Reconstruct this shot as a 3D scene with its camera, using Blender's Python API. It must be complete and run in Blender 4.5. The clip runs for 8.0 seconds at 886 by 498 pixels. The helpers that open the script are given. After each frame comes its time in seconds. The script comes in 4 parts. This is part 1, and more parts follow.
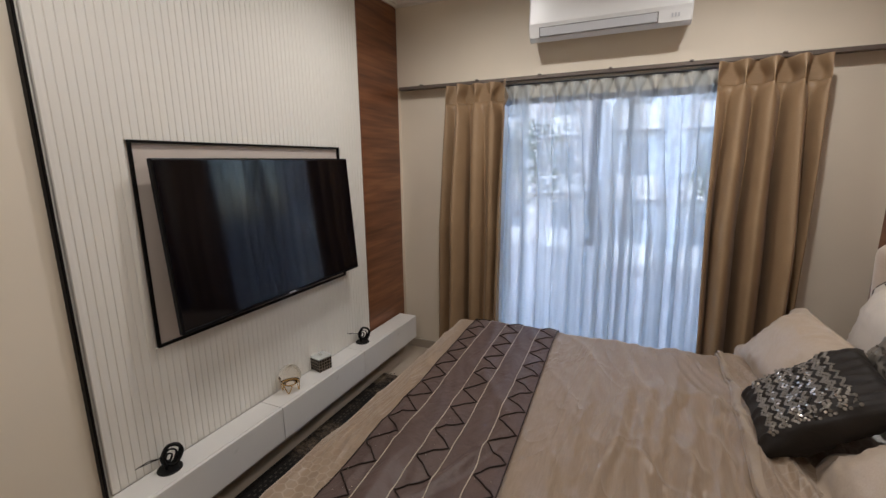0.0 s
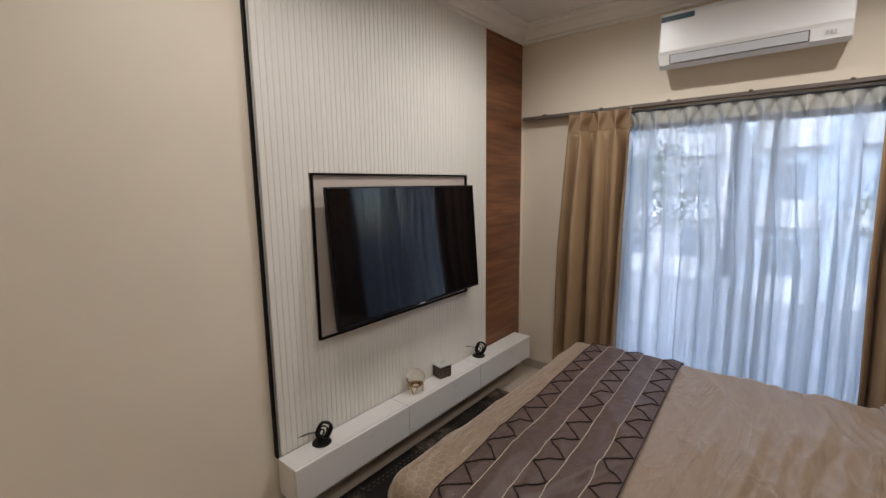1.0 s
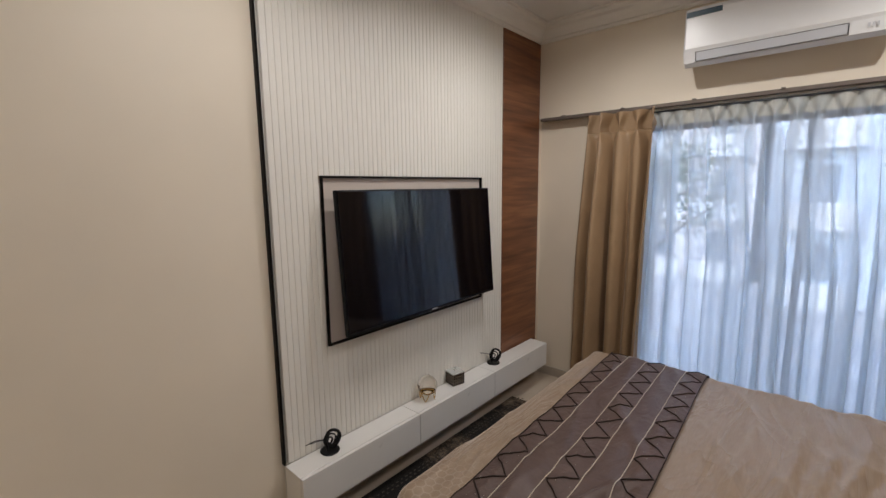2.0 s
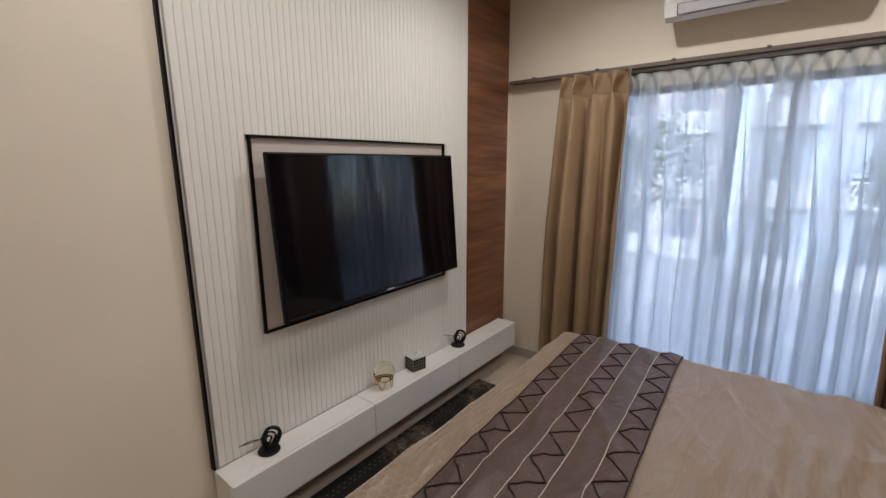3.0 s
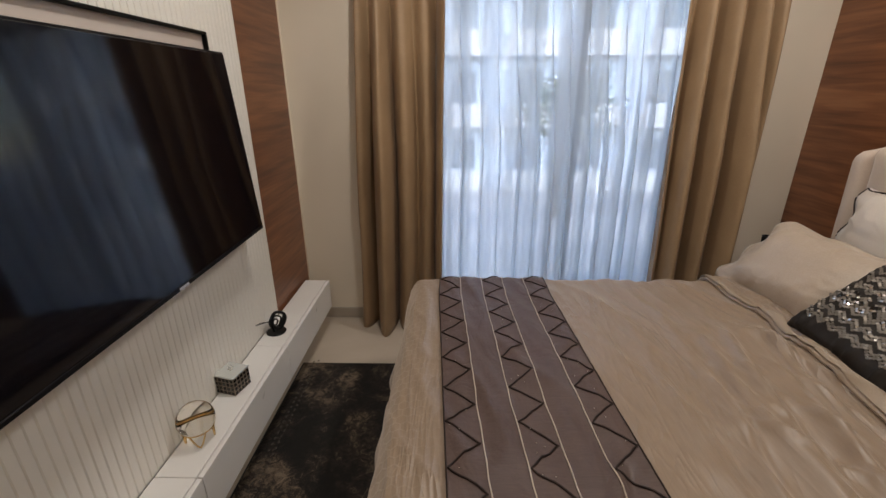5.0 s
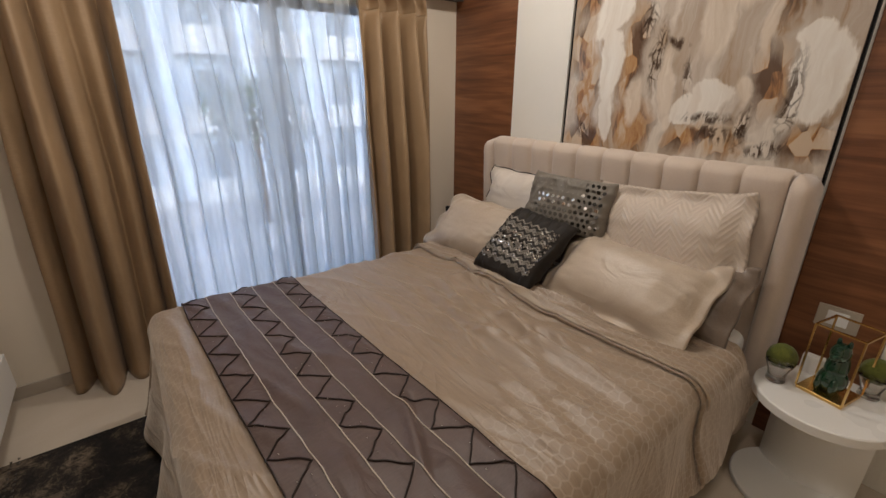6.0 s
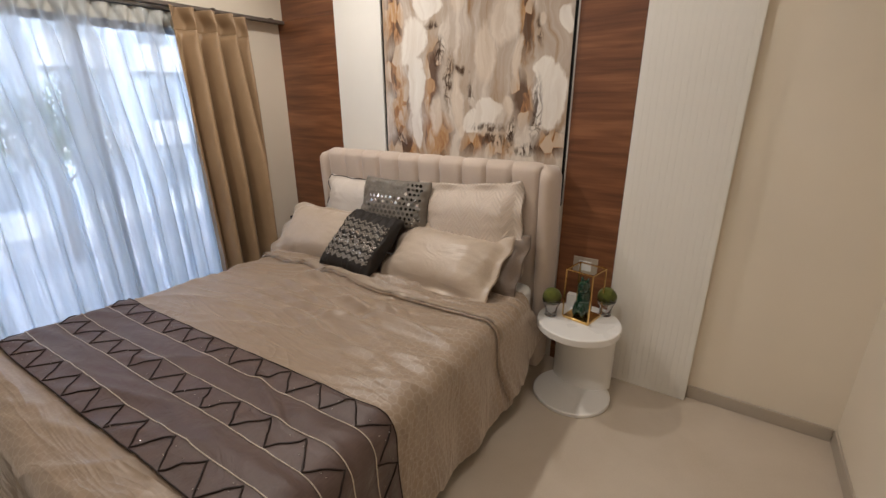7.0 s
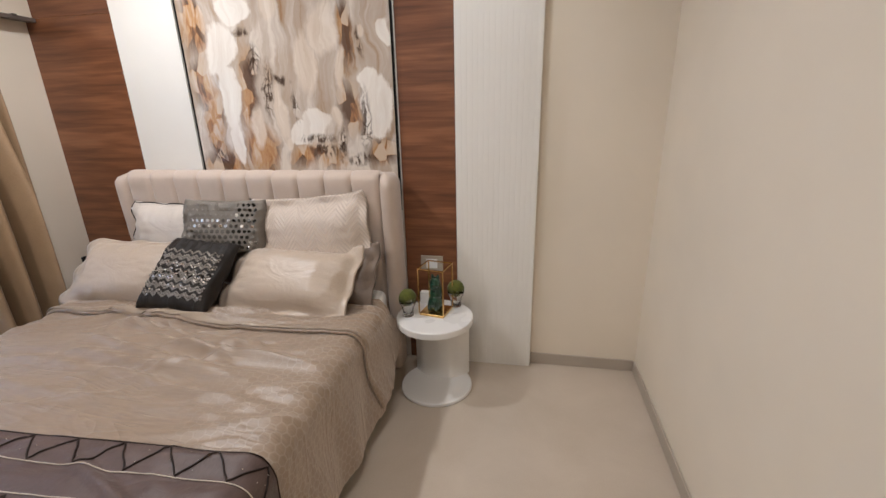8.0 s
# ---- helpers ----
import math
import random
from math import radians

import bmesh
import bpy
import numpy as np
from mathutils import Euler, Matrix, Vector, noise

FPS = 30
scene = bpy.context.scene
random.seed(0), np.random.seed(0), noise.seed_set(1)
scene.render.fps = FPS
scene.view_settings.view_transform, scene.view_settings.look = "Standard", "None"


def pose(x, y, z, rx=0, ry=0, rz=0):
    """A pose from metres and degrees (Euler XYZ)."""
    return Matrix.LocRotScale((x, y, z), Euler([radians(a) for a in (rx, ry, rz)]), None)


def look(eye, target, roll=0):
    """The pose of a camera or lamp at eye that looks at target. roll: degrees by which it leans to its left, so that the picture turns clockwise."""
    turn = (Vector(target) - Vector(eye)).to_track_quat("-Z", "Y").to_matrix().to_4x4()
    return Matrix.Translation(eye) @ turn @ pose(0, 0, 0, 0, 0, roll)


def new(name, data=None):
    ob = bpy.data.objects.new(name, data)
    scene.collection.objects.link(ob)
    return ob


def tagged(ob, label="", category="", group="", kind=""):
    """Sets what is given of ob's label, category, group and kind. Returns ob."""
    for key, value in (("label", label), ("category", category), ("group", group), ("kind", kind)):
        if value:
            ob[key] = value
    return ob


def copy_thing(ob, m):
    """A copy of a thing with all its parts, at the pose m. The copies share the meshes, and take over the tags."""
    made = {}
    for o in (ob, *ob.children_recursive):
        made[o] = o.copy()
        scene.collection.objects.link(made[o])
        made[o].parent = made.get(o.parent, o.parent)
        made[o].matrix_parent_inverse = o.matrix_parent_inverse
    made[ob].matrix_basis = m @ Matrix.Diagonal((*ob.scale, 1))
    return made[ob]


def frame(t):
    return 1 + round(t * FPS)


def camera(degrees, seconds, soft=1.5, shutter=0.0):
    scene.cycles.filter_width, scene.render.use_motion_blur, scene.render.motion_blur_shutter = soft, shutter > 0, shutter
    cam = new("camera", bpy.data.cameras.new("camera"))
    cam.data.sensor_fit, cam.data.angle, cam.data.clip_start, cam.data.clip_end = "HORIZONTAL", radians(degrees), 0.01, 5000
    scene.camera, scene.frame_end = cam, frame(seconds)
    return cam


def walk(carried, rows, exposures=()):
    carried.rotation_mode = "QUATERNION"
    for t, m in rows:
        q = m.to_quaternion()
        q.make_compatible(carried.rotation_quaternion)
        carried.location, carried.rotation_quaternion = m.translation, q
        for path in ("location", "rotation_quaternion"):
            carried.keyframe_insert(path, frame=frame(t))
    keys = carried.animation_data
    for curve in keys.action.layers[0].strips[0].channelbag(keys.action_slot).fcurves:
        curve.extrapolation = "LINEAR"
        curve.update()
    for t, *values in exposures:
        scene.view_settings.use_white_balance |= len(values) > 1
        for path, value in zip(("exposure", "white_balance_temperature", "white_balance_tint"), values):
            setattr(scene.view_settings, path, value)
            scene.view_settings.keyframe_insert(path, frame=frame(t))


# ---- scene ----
cam = camera(91.8, 8.0)
PATH = [
    (0, (0.231, 0.045, 1.621), (-0.58, 1.828, 1.219), -0.6),
    (0.5, (0.258, -0.09, 1.624), (-0.856, 1.532, 1.266), -0.4),
    (1, (0.275, -0.147, 1.651), (-0.978, 1.383, 1.352), -0.7),
    (1.2, (0.274, -0.152, 1.664), (-1.011, 1.355, 1.388), -0.7),
    (2.5, (0.234, 0.043, 1.633), (-1.091, 1.508, 1.322), -0.9),
    (3, (0.159, 0.172, 1.597), (-1.056, 1.711, 1.203), -0.3),
    (3.5, (-0.045, 0.219, 1.597), (-1.093, 1.862, 1.148), -0.3),
    (4, (-0.289, 0.263, 1.575), (-1.187, 1.982, 1.084), -1.2),
    (4.2, (-0.376, 0.305, 1.553), (-1.217, 2.041, 1.024), -1.6),
    (5.3, (-0.657, 0.588, 1.504), (-0.264, 2.406, 0.771), 0.5),
    (5.5, (-0.681, 0.545, 1.508), (-0.016, 2.283, 0.775), 0.4),
    (6, (-0.777, 0.38, 1.552), (0.357, 1.876, 0.86), 0.4),
    (6.5, (-0.896, 0.149, 1.555), (0.509, 1.413, 0.9), 0.2),
    (7, (-0.94, 0.028, 1.584), (0.633, 1.082, 0.938), -0.2),
    (7.5, (-0.978, 0.078, 1.541), (0.771, 0.847, 0.947), -0.6),
    (8, (-0.982, 0.082, 1.587), (0.884, 0.454, 0.969), -1.4),
]
walk(cam, [(t, look(eye, target, roll)) for t, eye, target, roll in PATH],
     exposures=[(0, 2.47, 6200, 10), (2.5, 2.53, 6150, 10), (4.2, 2.53, 6220, 10), (5.5, 2.54, 6650, 10), (6.0, 2.50, 6650, 10),
                (6.5, 2.63, 6500, 10), (7.0, 2.78, 6450, 10), (7.5, 2.90, 6250, 10), (8.0, 3.13, 5850, 10)])

# ---- light ----
world = bpy.data.worlds.new("world")
scene.world = world
world.use_nodes = True
wn = world.node_tree.nodes
sky = wn.new("ShaderNodeTexSky")
sky.sky_type = "NISHITA"
sky.sun_disc = False
sky.sun_elevation = radians(50)
sky.sun_rotation = radians(200)
wn["Background"].inputs["Strength"].default_value = 0.128
world.node_tree.links.new(sky.outputs[0], wn["Background"].inputs["Color"])
sun = new("sun", bpy.data.lights.new("sun", "SUN"))
sun.data.energy, sun.data.angle, sun.data.color = 0.7, radians(1.0), (1, 0.95, 0.88)
sun.matrix_world = look((-20, 4, 24), (6, 12, 0))

# the last spot is an added fill for the panel by the side table
SPOTS = [(-0.66, 2.10, 8.0), (0.66, 2.12, 9.4), (-0.80, 0.62, 5.0), (0.85, 0.45, 2.6)]
CEIL = 2.89
LAMP = (1.0, 0.935, 0.87)
for lx, ly, watts in SPOTS:
    lamp = new("spot_light", bpy.data.lights.new("spot_light", "SPOT"))
    lamp.data.energy, lamp.data.color, lamp.data.shadow_soft_size = watts, LAMP, 0.035
    lamp.data.spot_size, lamp.data.spot_blend = radians(168), 0.8
    lamp.matrix_world = look((lx, ly, CEIL - 0.03), (lx, ly, 0))


# ---- materials ----
def material(name, rough=0.5, metal=0.0, color=(0.8, 0.8, 0.8)):
    m = bpy.data.materials.new(name)
    m.use_nodes = True
    b = m.node_tree.nodes["Principled BSDF"]
    b.inputs["Base Color"].default_value = (*color, 1)
    b.inputs["Roughness"].default_value = rough
    b.inputs["Metallic"].default_value = metal
    return m, m.node_tree.nodes, m.node_tree.links, b


def coords(n, l, scale=(1, 1, 1), kind="Object", rot=(0, 0, 0)):
    tc, mp = n.new("ShaderNodeTexCoord"), n.new("ShaderNodeMapping")
    mp.inputs["Scale"].default_value = scale
    mp.inputs["Rotation"].default_value = rot
    l.new(tc.outputs[kind], mp.inputs["Vector"])
    return mp.outputs[0]


def noise_tex(n, l, vec, scale, detail=4, rough=0.55, distort=0.0):
    t = n.new("ShaderNodeTexNoise")
    t.inputs["Scale"].default_value, t.inputs["Detail"].default_value = scale, detail
    t.inputs["Roughness"].default_value, t.inputs["Distortion"].default_value = rough, distort
    l.new(vec, t.inputs["Vector"])
    return t.outputs["Fac"]


def ramp(n, l, fac, stops):
    r = n.new("ShaderNodeValToRGB")
    while len(r.color_ramp.elements) < len(stops):
        r.color_ramp.elements.new(0.5)
    for e, (p, c) in zip(r.color_ramp.elements, stops):
        e.position, e.color = p, (*c, 1)
    l.new(fac, r.inputs[0])
    return r.outputs[0]


def mix(n, l, fac, a, b, how="MIX"):
    x = n.new("ShaderNodeMix")
    x.data_type, x.blend_type = "RGBA", how
    for k, v in ((0, fac), (6, a), (7, b)):
        if isinstance(v, (int, float)):
            x.inputs[k].default_value = v
        elif isinstance(v, tuple):
            x.inputs[k].default_value = (*v, 1)
        else:
            l.new(v, x.inputs[k])
    return x.outputs[2]


def calc(n, l, op, a, b=0.0, c=0.0):
    x = n.new("ShaderNodeMath")
    x.operation = op
    for k, v in enumerate((a, b, c)):
        if isinstance(v, (int, float)):
            x.inputs[k].default_value = v
        else:
            l.new(v, x.inputs[k])
    return x.outputs[0]


def bump(n, l, b, height, strength=0.2, distance=0.01):
    x = n.new("ShaderNodeBump")
    x.inputs["Strength"].default_value, x.inputs["Distance"].default_value = strength, distance
    l.new(height, x.inputs["Height"])
    l.new(x.outputs[0], b.inputs["Normal"])


def paint(name, color, rough=0.55, vary=0.06, grain=220, depth=0.08):
    """Painted plaster: broad tone drift and a fine roller grain."""
    m, n, l, b = material(name, rough, 0, color)
    v = coords(n, l)
    big = noise_tex(n, l, v, 1.3, 3)
    c = ramp(n, l, big, [(0.3, tuple(k * (1 - vary) for k in color)), (0.7, tuple(min(1, k * (1 + vary * 0.5)) for k in color))])
    l.new(c, b.inputs["Base Color"])
    bump(n, l, b, noise_tex(n, l, v, grain, 2), depth, 0.001)
    return m


def lacquer(name, color, rough=0.35, vary=0.02):
    m, n, l, b = material(name, rough, 0, color)
    v = coords(n, l)
    f = noise_tex(n, l, v, 6, 5)
    l.new(ramp(n, l, f, [(0.3, tuple(k * (1 - vary) for k in color)), (0.7, color)]), b.inputs["Base Color"])
    l.new(calc(n, l, "MULTIPLY_ADD", noise_tex(n, l, v, 3, 3), 0.04, rough - 0.02), b.inputs["Roughness"])
    return m


def fabric(name, color, dark, rough=0.6, sheen=0.3, weave=700.0, crumple=0.0, bump_strength=0.25, kind="Object"):
    """Woven cloth: thread grain, faint slubs and a soft tone drift."""
    m, n, l, b = material(name, rough, 0, color)
    v = coords(n, l, kind=kind)
    slub = noise_tex(n, l, coords(n, l, (3, 60, 60), kind), 4, 4)
    soft = noise_tex(n, l, v, 5, 4)
    f = calc(n, l, "ADD", calc(n, l, "MULTIPLY", slub, 0.5), calc(n, l, "MULTIPLY", soft, 0.5))
    l.new(ramp(n, l, f, [(0.35, dark), (0.62, color)]), b.inputs["Base Color"])
    b.inputs["Sheen Weight"].default_value = sheen
    b.inputs["Sheen Roughness"].default_value = 0.4
    if crumple:
        fold = noise_tex(n, l, coords(n, l, (1, 0.5, 1), kind), crumple, 4, 0.5, 1.2)
        fold = calc(n, l, "ABSOLUTE", calc(n, l, "SUBTRACT", fold, 0.5))
        bump(n, l, b, calc(n, l, "ADD", fold, calc(n, l, "MULTIPLY", noise_tex(n, l, v, weave, 2), 0.02)), 0.35, 0.025)
    else:
        bump(n, l, b, noise_tex(n, l, v, weave, 2), bump_strength, 0.001)
    return m


def wood_mat(name, stretch=(1.6, 1.6, 26)):
    m, n, l, b = material(name, 0.38)
    v = coords(n, l, stretch)
    fine = noise_tex(n, l, v, 1.5, 5, 0.5, 0.5)
    fibre = noise_tex(n, l, coords(n, l, (5, 5, 260)), 1.6, 4)
    plank = noise_tex(n, l, coords(n, l, (0.25, 0.25, 3.4)), 1.7, 2)
    f = calc(n, l, "ADD", calc(n, l, "MULTIPLY", fine, 0.42), calc(n, l, "ADD", calc(n, l, "MULTIPLY", fibre, 0.12), calc(n, l, "MULTIPLY", plank, 0.52)))
    l.new(ramp(n, l, f, [(0.40, (0.100, 0.036, 0.016)), (0.5, (0.160, 0.060, 0.026)), (0.58, (0.215, 0.086, 0.037)), (0.68, (0.29, 0.122, 0.054))]), b.inputs["Base Color"])
    bump(n, l, b, fibre, 0.08, 0.001)
    return m


def hexagons(n, l, vec, size):
    """Distance to the border of a honeycomb cell: 0 at the border, about 0.5 in its middle."""
    def vm(op, a, bb=None):
        x = n.new("ShaderNodeVectorMath")
        x.operation = op
        for k, v in enumerate((a, bb)):
            if isinstance(v, tuple):
                x.inputs[k].default_value = v
            elif v is not None:
                l.new(v, x.inputs[k])
        return x
    r, h = (1.0, 1.7320508, 1.0), (0.5, 0.8660254, 0.5)
    p = vm("ADD", vm("MULTIPLY", vec, (1 / size, 1 / size, 0.0)).outputs[0], (200.0, 173.20508 * 2, 0.5)).outputs[0]
    a = vm("SUBTRACT", vm("MODULO", p, r).outputs[0], h).outputs[0]
    c = vm("SUBTRACT", vm("MODULO", vm("ADD", p, h).outputs[0], r).outputs[0], h).outputs[0]
    flat = (1.0, 1.0, 0.0)
    a, c = vm("MULTIPLY", a, flat).outputs[0], vm("MULTIPLY", c, flat).outputs[0]
    pick = calc(n, l, "LESS_THAN", vm("DOT_PRODUCT", a, a).outputs["Value"], vm("DOT_PRODUCT", c, c).outputs["Value"])
    x = n.new("ShaderNodeMix")
    x.data_type = "VECTOR"
    l.new(pick, x.inputs[0]), l.new(c, x.inputs[4]), l.new(a, x.inputs[5])
    g = vm("ABSOLUTE", x.outputs[1]).outputs[0]
    s = n.new("ShaderNodeSeparateXYZ")
    l.new(g, s.inputs[0])
    d = vm("DOT_PRODUCT", g, (0.5, 0.8660254, 0.0)).outputs["Value"]
    return calc(n, l, "SUBTRACT", 0.5, calc(n, l, "MAXIMUM", d, s.outputs[0]))


WALL = paint("cream_wall_paint", (0.79, 0.705, 0.58))
CEILING = paint("white_ceiling_paint", (0.82, 0.80, 0.76))
PLASTER = paint("white_plaster", (0.82, 0.79, 0.73), 0.5, 0.03)
FLUTE = lacquer("white_laminate", (0.80, 0.77, 0.71), 0.42)
CABWHITE = lacquer("white_cabinet_lacquer", (0.80, 0.78, 0.75), 0.28)
RECESS = paint("taupe_recess_paint", (0.60, 0.52, 0.46), 0.5, 0.03)
WOOD = wood_mat("dark_walnut_veneer")
BLACK, gn, gl, gb = material("black_gloss_trim", 0.4, 0, (0.004, 0.0035, 0.0035))
gb.inputs["Specular IOR Level"].default_value = 0.12
BLACKMETAL, *_ = material("matt_black_metal", 0.45, 0.6, (0.012, 0.012, 0.013))
SCREEN, gn, gl, gb = material("television_glass", 0.07, 0, (0.002, 0.002, 0.004))
gb.inputs["Specular IOR Level"].default_value = 0.36
BEZEL, gn, gl, gb = material("black_plastic", 0.35, 0, (0.003, 0.003, 0.004))
gb.inputs["Specular IOR Level"].default_value = 0.2
GOLD, *_ = material("brushed_gold_metal", 0.25, 1, (0.72, 0.48, 0.18))
ALU, *_ = material("grey_powder_coated_aluminium", 0.42, 0.5, (0.22, 0.24, 0.28))
TRACK, *_ = material("brown_curtain_track", 0.5, 0.3, (0.16, 0.13, 0.11))
PLASTIC = lacquer("white_plastic", (0.80, 0.80, 0.80), 0.3, 0.02)
GREYPLASTIC, *_ = material("pale_grey_plastic", 0.4, 0, (0.56, 0.57, 0.6))
DARKGAP, *_ = material("dark_outlet", 0.6, 0, (0.05, 0.05, 0.055))
TEAL, *_ = material("teal_sticker", 0.4, 0, (0.012, 0.05, 0.08))
SKIRT = lacquer("taupe_skirting_tile", (0.44, 0.38, 0.31), 0.3, 0.08)
DARKWOOD, *_ = material("dark_bed_base", 0.55, 0, (0.03, 0.022, 0.018))


def floor_mat():
    m, n, l, b = material("polished_beige_tile", 0.16)
    v = coords(n, l)
    cloud = noise_tex(n, l, v, 2.2, 6, 0.6, 0.4)
    speck = noise_tex(n, l, v, 160, 2)
    f = calc(n, l, "ADD", calc(n, l, "MULTIPLY", cloud, 0.75), calc(n, l, "MULTIPLY", speck, 0.25))
    l.new(ramp(n, l, f, [(0.3, (0.49, 0.415, 0.33)), (0.7, (0.58, 0.50, 0.41))]), b.inputs["Base Color"])
    l.new(calc(n, l, "MULTIPLY_ADD", noise_tex(n, l, v, 7, 5), 0.14, 0.13), b.inputs["Roughness"])
    return m


FLOOR = floor_mat()


def rug_mat():
    m, n, l, b = material("distressed_rug_pile", 0.95)
    v = coords(n, l)
    patch = noise_tex(n, l, v, 3.4, 5, 0.6, 0.6)
    worn = noise_tex(n, l, v, 24, 5, 0.72, 1.6)
    speck = noise_tex(n, l, v, 190, 2)
    f = calc(n, l, "ADD", calc(n, l, "MULTIPLY", patch, 0.62), calc(n, l, "ADD", calc(n, l, "MULTIPLY", worn, 0.34), calc(n, l, "MULTIPLY", speck, 0.10)))
    l.new(ramp(n, l, f, [(0.50, (0.008, 0.0065, 0.0055)), (0.56, (0.026, 0.019, 0.014)), (0.61, (0.12, 0.088, 0.060)), (0.69, (0.26, 0.20, 0.14))]), b.inputs["Base Color"])
    bump(n, l, b, noise_tex(n, l, v, 420, 3), 0.8, 0.004)
    return m


RUG = rug_mat()
RUGEDGE = fabric("black_rug_binding", (0.02, 0.017, 0.015), (0.01, 0.009, 0.008), 0.9)
DRAPE = fabric("gold_brown_curtain_cloth", (0.365, 0.245, 0.140), (0.285, 0.186, 0.104), 0.42, 0.05, 600)
UPHOLSTERY = fabric("beige_velvet_upholstery", (0.57, 0.465, 0.382), (0.51, 0.41, 0.335), 0.75, 0.5, 500)
SHEET = fabric("white_cotton", (0.80, 0.78, 0.75), (0.74, 0.72, 0.69), 0.8, 0.1, 800)
SATIN = fabric("champagne_satin", (0.50, 0.405, 0.315), (0.425, 0.335, 0.253), 0.36, 0.25, 900, 7)
FOLDBAND = fabric("fold_band_satin", (0.37, 0.288, 0.21), (0.32, 0.245, 0.175), 0.4, 0.3, 900)
WHITESATIN = fabric("pale_cream_satin", (0.64, 0.57, 0.50), (0.58, 0.51, 0.44), 0.4, 0.2, 900, 6)
RUNNER = fabric("mauve_satin_runner", (0.106, 0.067, 0.057), (0.074, 0.045, 0.038), 0.46, 0.25, 700, 9)
RUNNER.node_tree.nodes["Principled BSDF"].inputs["Specular IOR Level"].default_value = 0.45
PIPING = fabric("cream_cord", (0.62, 0.54, 0.44), (0.52, 0.44, 0.35), 0.6)
BEADS, gn, gl, gb = material("black_beaded_trim", 0.55, 0, (0.022, 0.013, 0.010))
gb.inputs["Specular IOR Level"].default_value = 0.25
SEQUIN, *_ = material("silver_sequin", 0.22, 1, (0.85, 0.82, 0.78))
DARKSEQUIN, *_ = material("grey_sequin", 0.45, 0.5, (0.22, 0.195, 0.165))
DULLSEQUIN, *_ = material("dull_taupe_sequin", 0.4, 0.3, (0.085, 0.072, 0.058))
BLACKSEQUIN, *_ = material("black_sequin", 0.2, 0.5, (0.03, 0.026, 0.022))
TAUPE = fabric("dark_taupe_satin", (0.20, 0.15, 0.115), (0.15, 0.11, 0.083), 0.45, 0.2, 700, 7)
CHARCOAL = fabric("charcoal_satin", (0.020, 0.015, 0.012), (0.012, 0.009, 0.007), 0.62, 0.02, 700)
CHARCOAL.node_tree.nodes["Principled BSDF"].inputs["Specular IOR Level"].default_value = 0.3
GREYCLOTH = fabric("warm_grey_satin", (0.19, 0.165, 0.135), (0.14, 0.12, 0.097), 0.5, 0.1, 700)
MOSS = fabric("dried_moss", (0.13, 0.14, 0.02), (0.05, 0.06, 0.008), 0.95, 0.2, 90, bump_strength=1.0)
GLASS, gn, gl, gb = material("clear_glass", 0.02, 0, (1, 1, 1))
gb.inputs["Transmission Weight"].default_value, gb.inputs["IOR"].default_value = 1.0, 1.46
GOLDGLASS, gn, gl, gb = material("faintly_amber_glass", 0.02, 0, (0.98, 0.94, 0.87))
gb.inputs["Transmission Weight"].default_value, gb.inputs["IOR"].default_value = 1.0, 1.48
GREENGLASS, gn, gl, gb = material("dark_green_glaze", 0.1, 0, (0.004, 0.035, 0.018))
gb.inputs["Coat Weight"].default_value = 0.6


